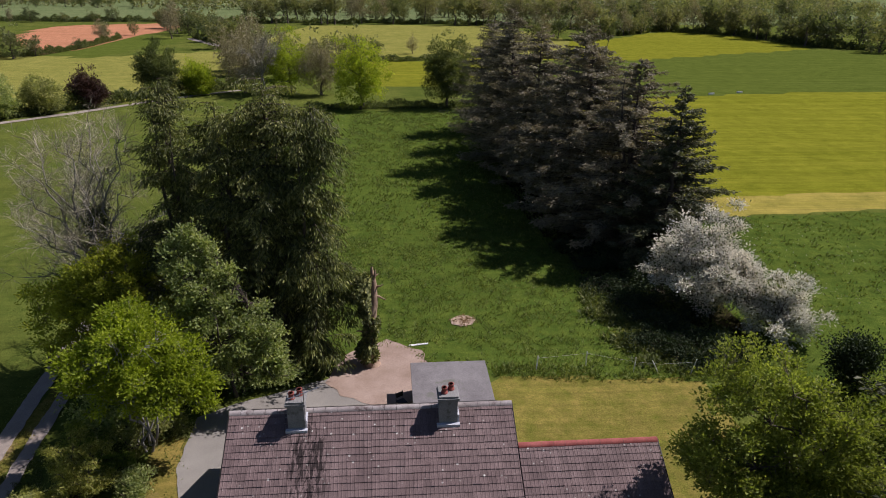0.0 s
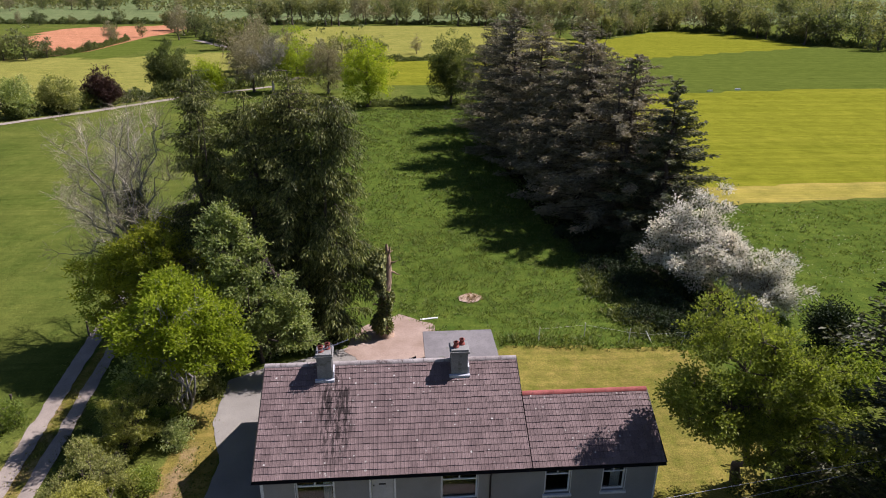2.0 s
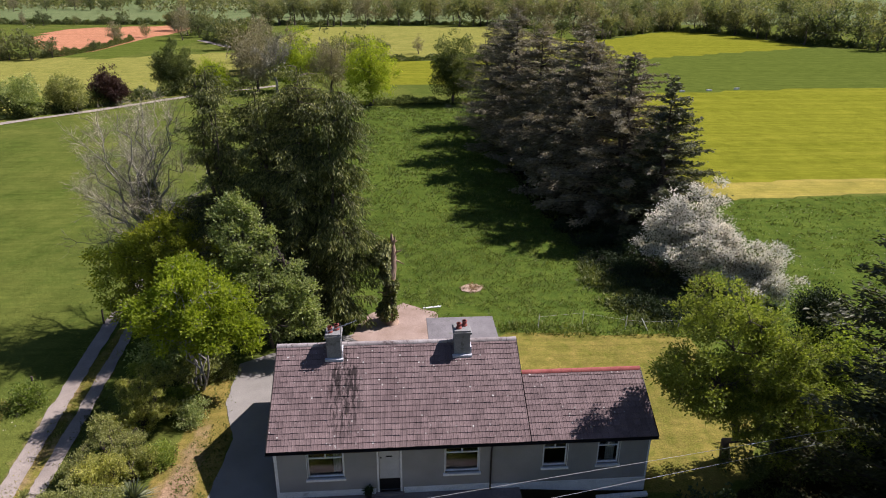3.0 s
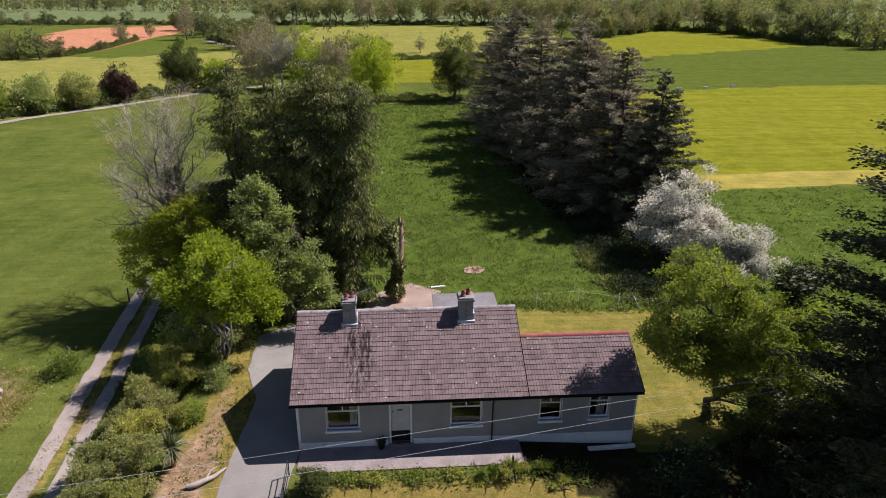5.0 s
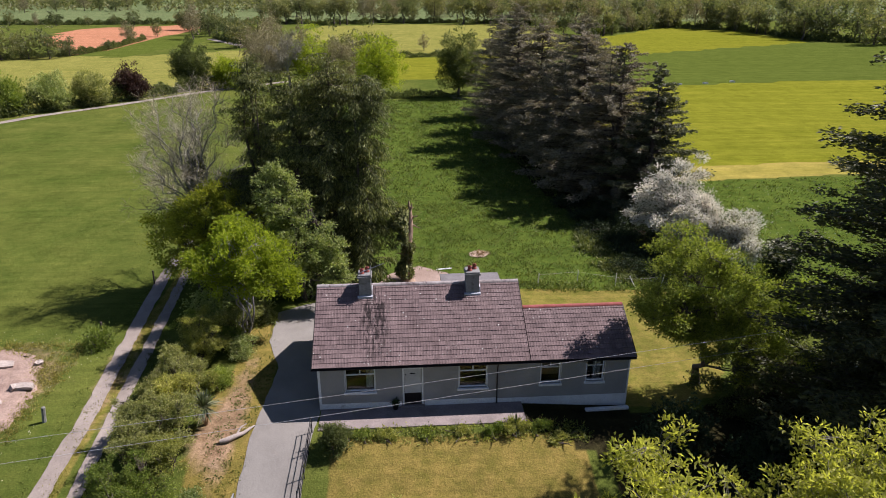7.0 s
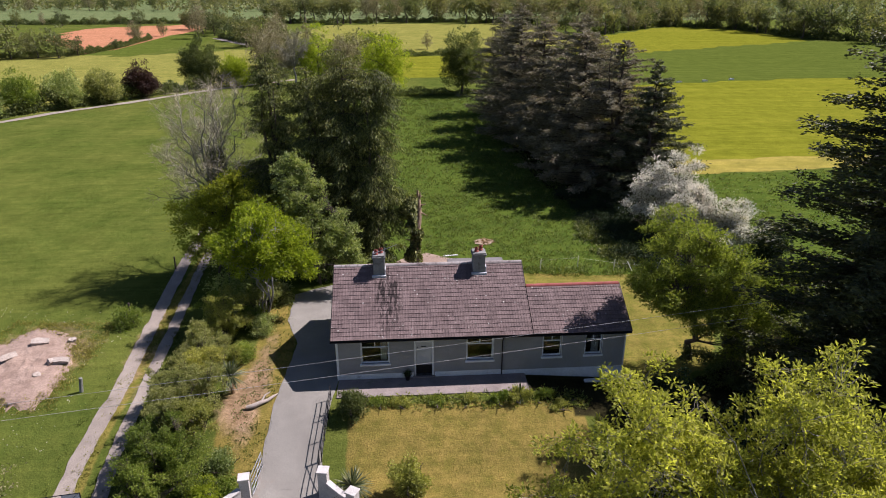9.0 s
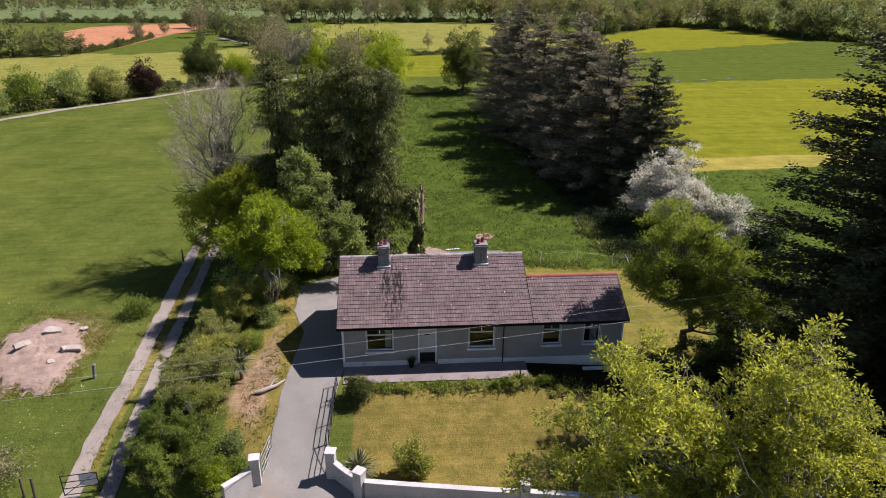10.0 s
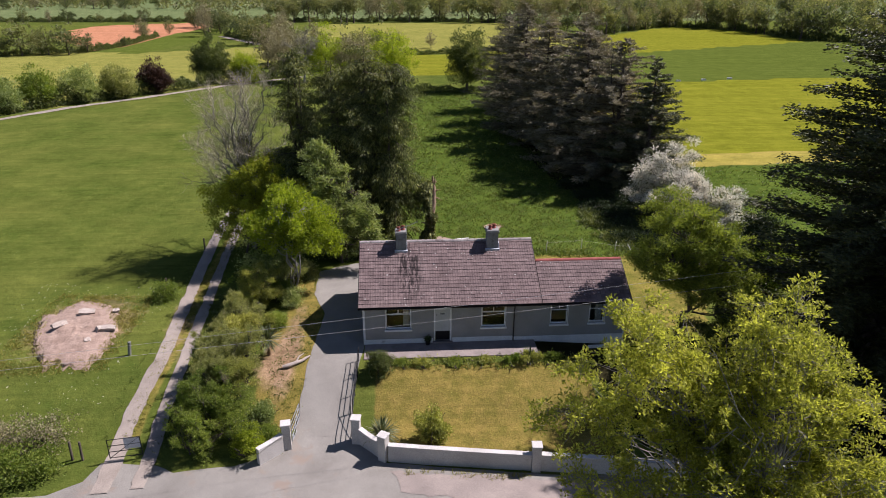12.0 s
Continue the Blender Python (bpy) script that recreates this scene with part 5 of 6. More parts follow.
hedge("hedgerow", "far field hedge", [(-60, 333), (-12, 333), (46, 325), (95, 303), (132, 296)], 2.6, 4.0, M_HEDGE, 8, 70, 0.8)
sheet("hill_road", ribbon([(-66, 242.5), (-52, 220), (-38, 199.5)], [3.2] * 3), 0.06, 2.5, 0.1, M_TRACK, "pale road along the hill", "road")


def far_tree(label, tall, wide, mat, seed, x, y, bark=None, low=0.28, clumps=46, per=15, leaf=0.82, spread_=0.6, scale=1.0):
    cz, rz = tall * (0.5 + low / 2), tall * (0.5 - low / 2)
    lobes = [(0, 0, cz, wide * 0.8, wide * 0.8, rz), (wide * 0.4, -wide * 0.2, cz * 0.82, wide * 0.6, wide * 0.6, rz * 0.6), (-wide * 0.4, wide * 0.1, cz * 0.9, wide * 0.55, wide * 0.55, rz * 0.6)]
    return broadleaf("tree", label, x, y, lobes, clumps, per, leaf, (mat, bark or M_BARK), 1, 0.022 * tall, seed, "tree", spread_, twig=False, rim=0.4)


def place(tree, x, y, scale, turn, group=""):
    m = pose(x, y, at(x, y) - 0.1, 0, 0, turn) @ Matrix.Diagonal((scale, scale, scale * (0.9 + 0.2 * ((x * 7.3) % 1)), 1))
    return tagged(copy_thing(tree, m), group=group)


# trees that stand out singly
NEAR = dict(clumps=250, per=36, leaf=0.36, spread_=0.42)
far_tree("bright green broadleaf tree at the end of the meadow", 13.0, 5.0, M_LIME, 101, 1.2, 98.5, low=0.04, **NEAR)
far_tree("dark green broadleaf tree at the end of the meadow", 12.4, 4.6, M_HEDGE, 102, 16.3, 100.2, low=0.06, clumps=480, per=34, leaf=0.34, spread_=0.36)
far_tree("round dark green tree in the lane hedge", 10.5, 4.6, M_HEDGE, 103, -38.5, 117.5, low=0.0, clumps=480, per=34, leaf=0.34, spread_=0.36)
far_tree("purple-brown copper tree in the lane hedge", 6.6, 3.2, M_PURPLE, 104, -46.0, 103.5, low=0.0, **NEAR)
far_tree("pale yellow-green tree in the lane hedge", 6.4, 3.6, M_OLIVE, 105, -51.0, 97.5, low=0.0, **NEAR)
far_tree("green tree in the lane hedge", 6.2, 3.6, M_SYCAMORE, 106, -56.0, 92.8, low=0.0, **NEAR)
far_tree("bright green tree in the lane hedge", 6.6, 3.6, M_GREEN, 107, -61.5, 89.0, low=0.0, **NEAR)
far_tree("green tree in the lane hedge", 6.2, 3.6, M_SYCAMORE, 108, -64.5, 82.5, low=0.0, **NEAR)
far_tree("yellow-green young tree in the lane hedge", 7.0, 3.2, M_LIME, 109, -31.0, 117.0, low=0.0, **NEAR)
far_tree("yellow-green spring tree behind the cypresses", 12.5, 5.4, M_LIME, 110, -13.5, 119.5, low=0.02, **NEAR)
far_tree("grey-brown budding tree behind the cypresses", 12.0, 5.0, M_TWIG, 111, -22.5, 119.5, low=0.02, clumps=260, per=50, leaf=0.24, spread_=0.42)
far_tree("grey-brown budding tree behind the cypresses", 11.5, 4.6, M_TWIG, 112, -7.0, 115.5, low=0.02, clumps=260, per=50, leaf=0.24, spread_=0.42)
bare_tree("bare_tree", "leafless grey tree in the far hedge", -18.0, 116.0, 11.0, 4.6, (M_PALETWIG, M_GREYBARK), 9, 0.0, 14, 0.035)

kinds = [far_tree("spring-green woodland tree in a far hedgerow", 11.5, 4.2, M_HAZEWOOD, 121, -108.0, 175.0, low=0.02),
         far_tree("dark green woodland tree in a far hedgerow", 10.5, 4.4, M_HAZEGREEN, 122, -96.0, 178.0, low=0.0),
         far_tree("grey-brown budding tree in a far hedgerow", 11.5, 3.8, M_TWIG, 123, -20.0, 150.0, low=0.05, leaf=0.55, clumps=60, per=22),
         far_tree("yellow-green spring tree in a far hedgerow", 10.5, 4.0, M_HAZEWOOD, 124, -3.0, 160.0, low=0.02),
         far_tree("ivy-clad tree with an open crown in a far hedgerow", 12.5, 3.4, M_HAZEWOOD, 125, -50.0, 331.0, low=0.22, clumps=40)]
rng = np.random.default_rng(77)
ROWS = [
    # line, spacing, choice of kinds, scale, sideways scatter
    ([(-135, 171), (-110, 175), (-93, 185)], 6.0, (0, 1, 1), (0.65, 0.95), 3),
    ([(-89, 206), (-92, 236), (-90, 252)], 15.0, (0, 1, 2), (0.4, 0.75), 2),
    ([(-250, 322), (-170, 326), (-110, 331)], 13.0, (0, 1, 2), (0.5, 0.9), 3),
    ([(-88, 300), (-66, 246), (-50, 222), (-40, 205)], 7.0, (2, 0, 3, 1), (0.8, 1.15), 6),
    ([(-36, 200), (-30, 165), (-25, 135)], 6.0, (2, 3, 2), (0.8, 1.05), 5),
    ([(-30, 150), (-10, 150), (0, 160)], 7.0, (2, 3, 0), (0.8, 1.05), 5),
    ([(2, 192), (14, 190), (28, 183)], 12.5, (1, 3, 2), (0.45, 0.65), 1),
    ([(-62, 334), (-12, 332), (46, 324), (95, 302), (130, 294)], 4.6, (4, 0, 4, 2), (1.0, 1.5), 4),
    ([(60, 240), (85, 247), (108, 268), (132, 292)], 7.0, (0, 1, 4, 2), (0.8, 1.4), 3),
    ([(133, 294), (155, 268), (161, 222), (179, 203), (235, 198), (310, 194)], 4.6, (0, 3, 4, 1, 2), (0.9, 1.6), 5),
    ([(145, 310), (170, 275), (185, 232), (240, 222), (330, 215)], 8.0, (0, 0, 3, 1), (1.0, 1.6), 10),
    ([(-300, 430), (-170, 490), (-60, 470), (60, 440), (220, 400), (420, 330)], 13.0, (0, 1, 0, 2), (0.8, 1.2), 10),
    ([(-60, 400), (60, 392), (180, 370), (330, 310)], 11.0, (0, 4, 1, 3), (0.9, 1.5), 8),
]
for line, gap, choice, (lo, hi), off in ROWS:
    p = np.array(line, float)
    s = np.concatenate([[0], np.cumsum(np.linalg.norm(np.diff(p, axis=0), axis=1))])
    for u in np.arange(0, s[-1], gap):
        u += rng.uniform(-0.3, 0.3) * gap
        place(kinds[rng.choice(choice)], np.interp(u, s, p[:, 0]) + rng.normal() * off * 0.4, np.interp(u, s, p[:, 1]) + rng.normal() * off, rng.uniform(lo, hi), rng.uniform(0, 360), "far hedgerow trees")


def woodland(label, seed, y0, y1, count, mat):
    """Far woods and hedges, past counting."""
    rng = np.random.default_rng(seed)
    heap = Heap()
    for k in range(count):
        y = rng.uniform(y0, y1)
        x = rng.uniform(-0.75, 0.75) * y
        length, turn = rng.uniform(40, 160), rng.normal() * 0.35
        n = int(length * 6)
        u = rng.uniform(-0.5, 0.5, n) * length
        px_, py_ = x + u * math.cos(turn), y + u * math.sin(turn) + rng.normal(size=n) * 3
        tall = 6 * (0.5 + 0.5 * np.abs(np.sin(u * 0.21 + k)) + 0.2 * np.sin(u * 0.9))
        z = height(px_, py_) + tall * rng.uniform(0, 1, n) ** 0.6
        heap.leaves(rng, np.column_stack([px_, py_, z]), rng.normal(size=(n, 3)) + np.array((0, 0, 0.3)), 1.9, 1.4)
    tagged(part("far_woodland", heap.mesh("far_woodland"), mat), label, "woodland", kind="stuff")


woodland("far spring-green hedgerows and woods", 81, 440, 1300, 110, M_HAZEWOOD)
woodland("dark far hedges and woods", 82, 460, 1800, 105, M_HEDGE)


# ---- front garden, lane and track ----
def block_run(name, label, pts, thick, tall, base, cope=0.05):
    """A rendered garden wall along a line of points, with a coping."""
    wall = thing(name, label, "wall")
    heap, top = Heap(), Heap()
    for h, w, z0, z1 in ((heap, thick, -0.25, tall), (top, thick + 0.06, tall, tall + cope)):
        p = np.array([q[:2] for q in pts], float)
        d = np.gradient(p, axis=0)
        d /= np.linalg.norm(d, axis=1)[:, None]
        s = np.column_stack([-d[:, 1], d[:, 0]]) * w / 2
        drop = np.array([q[2] for q in pts])
        z = base + drop
        ring = np.stack([np.column_stack([p - s, z + z0 - drop]), np.column_stack([p - s, z + z1]), np.column_stack([p + s, z + z1]), np.column_stack([p + s, z + z0 - drop])], 1)
        n = len(p)
        f = [(i * 4 + j, (i + 1) * 4 + j, (i + 1) * 4 + (j + 1) % 4, i * 4 + (j + 1) % 4) for i in range(n - 1) for j in range(4)]
        f += [(0, 1, 2, 3), ((n - 1) * 4 + 3, (n - 1) * 4 + 2, (n - 1) * 4 + 1, (n - 1) * 4)]
        h.add(ring.reshape(-1, 3), f)
    part("wall_body", heap.mesh("wall_body"), M_WALLWHITE, wall)
    part("coping", top.mesh("coping"), M_COPE, wall, "pale weathered coping")
    return wall


def pier(x, y, w, tall, turn=0.0):
    root = thing("gate_pier", "white rendered gate pier with a flat cap", "pier", pose(x, y, at(x, y), 0, 0, turn), "gate piers by the lane")
    part("shaft", boxes((-w / 2, w / 2, -w / 2, w / 2, -0.25, tall), bevel=0.012), M_WALLWHITE, root)
    part("cap", boxes((-w / 2 - 0.04, w / 2 + 0.04, -w / 2 - 0.04, w / 2 + 0.04, tall + 0.001, tall + 0.08), bevel=0.02), M_COPE, root)


for x, y, turn in ((-3.55, -7.2, 8), (-0.12, -7.05, -8), (1.25, -8.35, -30), (8.5, -9.5, -5)):
    pier(x, y, 0.42, 1.42, turn)
block_run("garden_wall", "white rendered wall sloping down beside the drive", [(-3.74, -7.42, 0.05), (-4.05, -7.7, -0.02), (-4.4, -8.02, -0.12), (-4.75, -8.35, -0.22)], 0.22, 0.9, -1.45)
block_run("garden_wall", "curved white rendered wall beside the gateway", [(0.08, -7.2, 0.1), (0.4, -7.5, 0.02), (0.75, -7.85, 0.0), (1.1, -8.2, 0.05)], 0.2, 0.85, -1.45)
block_run("garden_wall", "long white rendered wall along the lane", [(1.48, -8.42, 0.0), (3.2, -8.72, 0.0), (5.0, -8.98, -0.02), (6.8, -9.25, -0.03), (8.28, -9.46, -0.03)], 0.22, 0.92, -1.5)
block_run("garden_wall", "white rendered wall running into the shade", [(8.72, -9.52, 0.0), (11, -9.85, -0.02), (14, -10.3, -0.05), (20, -11.2, -0.08), (30, -12.6, -0.1)], 0.22, 0.92, -1.5)


def tube_gate(name, label, w, tall, bars, m, mat, group="", sheet_=None, brace=True, r=0.022):
    root = thing(name, label, "gate", m, group)
    heap = Heap()
    heap.tube([(0, 0, 0.08), (0, 0, tall)], [r, r], 8)
    part("hanging_stile", heap.mesh("hanging_stile", True), mat, root)
    heap = Heap()
    heap.tube([(w, 0, 0.08), (w, 0, tall)], [r, r], 8)
    part("closing_stile", heap.mesh("closing_stile", True), mat, root)
    for k in range(bars):
        z = 0.12 + (tall - 0.14) * k / (bars - 1)
        heap = Heap()
        heap.tube([(0, 0, z), (w, 0, z)], [r * 0.9, r * 0.9], 8)
        part("bar", heap.mesh("bar", True), mat, root)
    if brace:
        heap = Heap()
        heap.tube([(0.02, 0, 0.12), (w - 0.02, 0, tall - 0.02)], [r * 0.8, r * 0.8], 6)
        part("brace", heap.mesh("brace", True), mat, root)
    if sheet_:
        part("panel", boxes((sheet_[0], sheet_[1], -0.012, 0.012, sheet_[2], sheet_[3])), M_LEAD, root, "pale metal sheet wired to the gate")
    return root


tube_gate("drive_gate", "black metal drive gate standing open against the fence", 1.6, 1.05, 4, pose(-0.32, -6.9, at(-0.4, -6.6), 0, 0, 97), M_BLACK, "drive gates")
tube_gate("drive_gate", "pale metal drive gate standing open at its pier", 1.6, 1.2, 5, pose(-3.32, -7.0, at(-3.4, -6.6), 0, 0, 84), M_STEEL, "drive gates")
tube_gate("field_gate", "dark field gate with a pale metal sheet across the track", 1.5, 1.2, 4, pose(-12.1, -7.35, at(-12, -7) + 0.05, 0, 0, 8), M_BLACK, "", (0.75, 1.47, 0.55, 1.19))

# railing beside the drive
rail = thing("railing", "low black metal railing along the drive", "railing")
line = [(-0.22, -1.75), (-0.26, -3.0), (-0.34, -4.2), (-0.40, -5.3)]
for x, y in line:
    heap = Heap()
    heap.tube([(x, y, at(x, y) - 0.1), (x, y, at(x, y) + 0.92)], [0.025, 0.025], 8)
    part("post", heap.mesh("post", True), M_BLACK, rail)
for dz in (0.28, 0.6, 0.9):
    heap = Heap()
    heap.tube([(x, y, at(x, y) + dz) for x, y in line], [0.02] * len(line), 8)
    part("bar", heap.mesh("bar", True), M_BLACK, rail)

# planting
shrub("box_ball", "dark green clipped round bush beside the path", 0.95, -2.75, [(0, 0, 0.66, 0.64, 0.64, 0.66)], 260, 40, 0.085, M_HEDGE, 201, "bush", spread_=0.1)
shrub("garden_shrub", "upright yellow-green shrub on the dry lawn", 3.6, -7.2, [(0, 0, 1.0, 0.6, 0.55, 0.85), (0.45, -0.1, 0.75, 0.5, 0.45, 0.6), (-0.3, 0, 1.3, 0.4, 0.4, 0.5)], 150, 34, 0.13, M_SHRUB, 202, spread_=0.12)
sword_plant("cordyline", "spiky grey-green cordyline behind the garden wall", 1.15, -7.15, 0.55, 130, 1.05, 203)
sword_plant("cordyline", "spiky cordyline with a skirt of dead leaves", -5.45, -0.7, 1.05, 150, 0.95, 204)
sword_plant("cordyline", "small spiky plant beside the path", 9.6, -2.0, 0.15, 70, 0.75, 205, False)
HEDGE = ((-8.1, 8.0, 1.1, 1.6, M_GREEN), (-7.3, 5.6, 1.35, 2.5, M_SHRUB), (-8.6, 4.4, 0.9, 1.6, M_SHRUB), (-6.2, 6.6, 0.8, 1.3, M_GREEN),
         (-7.6, 2.9, 1.1, 1.9, M_OLIVE), (-8.6, 1.6, 0.9, 1.7, M_OLIVE), (-6.6, 2.2, 0.8, 1.2, M_SHRUB), (-7.6, 0.6, 1.2, 2.0, M_SHRUB),
         (-8.5, -0.9, 1.1, 2.2, M_OLIVE), (-7.0, -1.6, 1.3, 2.5, M_OLIVE), (-8.3, -2.9, 1.2, 2.3, M_OLIVE), (-6.7, -3.6, 1.1, 1.9, M_SHRUB),
         (-8.6, -4.9, 1.0, 1.9, M_GREEN), (-7.4, -5.6, 1.5, 2.6, M_GREEN), (-8.4, -6.9, 1.1, 2.1, M_GREEN), (-6.3, -6.6, 1.1, 1.7, M_GREEN), (-5.5, -7.5, 0.8, 1.3, M_LIME))
for k, (x, y, r, h, mat) in enumerate(HEDGE):
    x, r, h = x + (0.15 if y > -3 else 0.1) * (x < -6.4), r * (1.12 if y > 0 else 1.06), h * (1.2 if y > 0 else 1.12)
    shrub("hedge_shrub", "dense overgrown olive-green shrub of the garden hedge" if mat in (M_SHRUB, M_OLIVE) else "dense fresh green shrub of the garden hedge", x, y,
          [(0, 0, h * 0.45, r, r, h * 0.5), (r * 0.4, -r * 0.3, h * 0.72, r * 0.6, r * 0.6, h * 0.3), (-r * 0.4, r * 0.3, h * 0.6, r * 0.65, r * 0.6, h * 0.35)], int(130 * r * h), 24, 0.10, mat, 210 + k, spread_=0.09, group="garden hedge shrubs", knot=0.34)
for k, (x, y, r, mat) in enumerate(((-5.0, -5.4, 0.6, M_SYCAMORE), (-4.7, -6.7, 0.55, M_GREEN), (-5.0, 5.6, 0.8, M_SYCAMORE), (-5.6, 2.6, 0.6, M_GREEN))):
    shrub("garden_shrub", "low dark green shrub beside the drive", x, y, [(0, 0, r * 0.7, r, r, r * 0.8)], 90, 36, 0.12, mat, 230 + k, spread_=0.13)
shrub("bramble", "tangled bramble with pale dead stems", -16.2, -6.2, [(0, 0, 0.7, 1.8, 1.2, 0.9), (-1.6, -0.4, 0.8, 1.4, 1.2, 0.9)], 240, 24, 0.13, M_TWIG, 240, extra=(M_GREEN, 0.5, "leaves"))
shrub("bramble", "green bramble bush at the field corner", -17.2, -8.2, [(0, 0, 0.8, 1.8, 1.3, 1.0), (1.8, 0.1, 0.6, 1.2, 1.0, 0.7)], 260, 36, 0.15, M_GREEN, 241)
shrub("bramble", "green bramble bush under the field hedge", -14.4, 8.6, [(0, 0, 0.6, 0.7, 0.9, 0.8)], 80, 36, 0.14, M_GREEN, 242)

for k, (x, y, r, h, mat) in enumerate(((9.4, -2.15, 0.65, 0.85, M_SHRUB), (8.4, -2.25, 0.5, 0.6, M_GREEN), (10.6, -2.1, 0.7, 0.8, M_GREEN), (6.9, -2.2, 0.42, 0.4, M_SHRUB), (5.2, -2.1, 0.4, 0.32, M_GREEN), (3.2, -2.1, 0.45, 0.35, M_SHRUB), (2.2, -2.0, 0.35, 0.3, M_GREEN), (11.6, -2.6, 0.6, 0.6, M_SHRUB))):
    shrub("border_shrub", "low weedy shrub in the border along the path", x, y, [(0, 0, h * 0.3, r, r * 0.6, h * 0.38), (r * 0.5, 0.1, h * 0.4, r * 0.5, r * 0.4, h * 0.3)], int(70 * r) + 20, 24, 0.11, mat, 250 + k, spread_=0.09, group="border shrubs", knot=0.2)

# fallen branch, spoil heap and stones
heap = Heap()
rng = np.random.default_rng(5)
heap.tube([(x, y, at(x, y) + dz) for x, y, dz in ((-4.45, -2.15, 0.10), (-4.1, -2.1, 0.14), (-3.75, -1.9, 0.16), (-3.45, -1.7, 0.13), (-3.2, -1.35, 0.10), (-3.05, -1.1, 0.06))], [0.10, 0.13, 0.11, 0.09, 0.07, 0.03], 8)
heap.tube([(x, y, at(x, y) + dz) for x, y, dz in ((-3.75, -1.9, 0.16), (-3.6, -1.5, 0.3), (-3.35, -1.3, 0.34))], [0.06, 0.045, 0.02], 6)
tagged(part("fallen_branch", heap.mesh("fallen_branch", True), M_ROCK), "bleached fallen branch lying beside the drive", "branch")


def spoil(cx, cy, rx, ry, tall, turn):
    """A low heap of bare earth: a bumpy sheet with a ragged rim."""
    n, m = 72, 26
    v = [(cx, cy, at(cx, cy) + tall)]
    for i in range(1, m + 1):
        for j in range(n):
            a = 2 * math.pi * (j + 0.5 * (i % 2)) / n
            u = i / m
            edge = 1 + 0.2 * noise.noise(Vector((math.cos(a) * 1.6, math.sin(a) * 1.6, 3))) + u ** 6 * (0.26 * noise.noise(Vector((math.cos(a) * 9, math.sin(a) * 9, 7))) + 0.14 * noise.noise(Vector((math.cos(a) * 24, math.sin(a) * 24, 5))))
            px_, py_ = math.cos(a) * rx * u * edge, math.sin(a) * ry * u * edge
            x, y = cx + px_ * math.cos(turn) - py_ * math.sin(turn), cy + px_ * math.sin(turn) + py_ * math.cos(turn)
            z = at(x, y) + tall * (1 - u * u) * 0.8 + 0.10 * noise.noise(Vector((x * 0.9, y * 0.9, 0))) * (1 - u ** 4) + 0.05 * noise.noise(Vector((x * 3.5, y * 3.5, 2))) + 0.03 * noise.noise(Vector((x * 9, y * 9, 5))) + (0.04 if u < 1 else -0.03)
            v.append((x, y, z))
    f = [(0, 1 + j, 1 + (j + 1) % n) for j in range(n)]
    f += [(1 + i * n + j, 1 + (i + 1) * n + j, 1 + (i + 1) * n + (j + 1) % n, 1 + i * n + (j + 1) % n) for i in range(m - 1) for j in range(n)]
    me = bpy.data.meshes.new("earth_mound")
    me.from_pydata(v, [], f)
    for poly in me.polygons:
        poly.use_smooth = True
    return tagged(part("earth_mound", me, M_SPOIL), "low heap of bare pinkish earth in the pasture", "earth heap")


spoil(-18.6, 4.3, 2.55, 4.5, 0.36, 0.36)


def rock(x, y, size, tilt, turn, seed, label, lift=0.0):
    """An angular slab: a box with its corners knocked about."""
    rng = np.random.default_rng(seed)
    bm = bmesh.new()
    bmesh.ops.create_cube(bm, size=1.0)
    bmesh.ops.subdivide_edges(bm, edges=bm.edges[:], cuts=2, use_grid_fill=True)
    for q in bm.verts:
        taper = 1 - 0.35 * abs(q.co.x * 2) ** 3 * (q.co.y > 0)
        q.co = Vector((q.co.x * size[0], q.co.y * size[1] * taper, q.co.z * size[2])) + Vector(rng.normal(size=3)) * 0.09 * min(size)
    ob = tagged(part("boulder", bm, M_ROCK), label, "rock", "boulders on the earth heap")
    ob.matrix_basis = pose(x, y, at(x, y) + 0.3 + lift, tilt[0], tilt[1], turn)
    return ob


SLAB, STONE = "pale flat stone slab lying on the earth heap", "small pale stone on the earth heap"
rock(-19.6, 4.4, (1.0, 0.34, 0.16), (60, 8), 62, 1, "pale stone slab leaning upright in the earth heap", 0.22)
rock(-18.7, 6.3, (0.95, 0.5, 0.18), (14, 8), 20, 2, SLAB, 0.1)
rock(-16.6, 4.1, (1.1, 0.4, 0.2), (8, 3), 4, 3, SLAB, 0.02)
rock(-17.0, 4.0, (0.4, 0.35, 0.3), (20, 20), 50, 4, STONE)
rock(-17.2, 2.7, (0.35, 0.3, 0.2), (15, 10), 30, 5, STONE, -0.05)
rock(-17.0, 6.7, (0.38, 0.35, 0.25), (10, 5), 15, 6, "squared pale stone at the rim of the earth heap", -0.15)


def post(x, y, tall, r, mat, label, lean=0.0, group="", category="post"):
    heap = Heap()
    heap.tube([(0, 0, -0.2), (0, 0, tall), (0, 0, tall + 0.01)], [r, r * 0.95, 0.005], 8)
    ob = tagged(part("fence_post", heap.mesh("fence_post"), mat), label, category, group)
    ob.matrix_basis = pose(x, y, at(x, y), 0, lean, 0)
    return ob


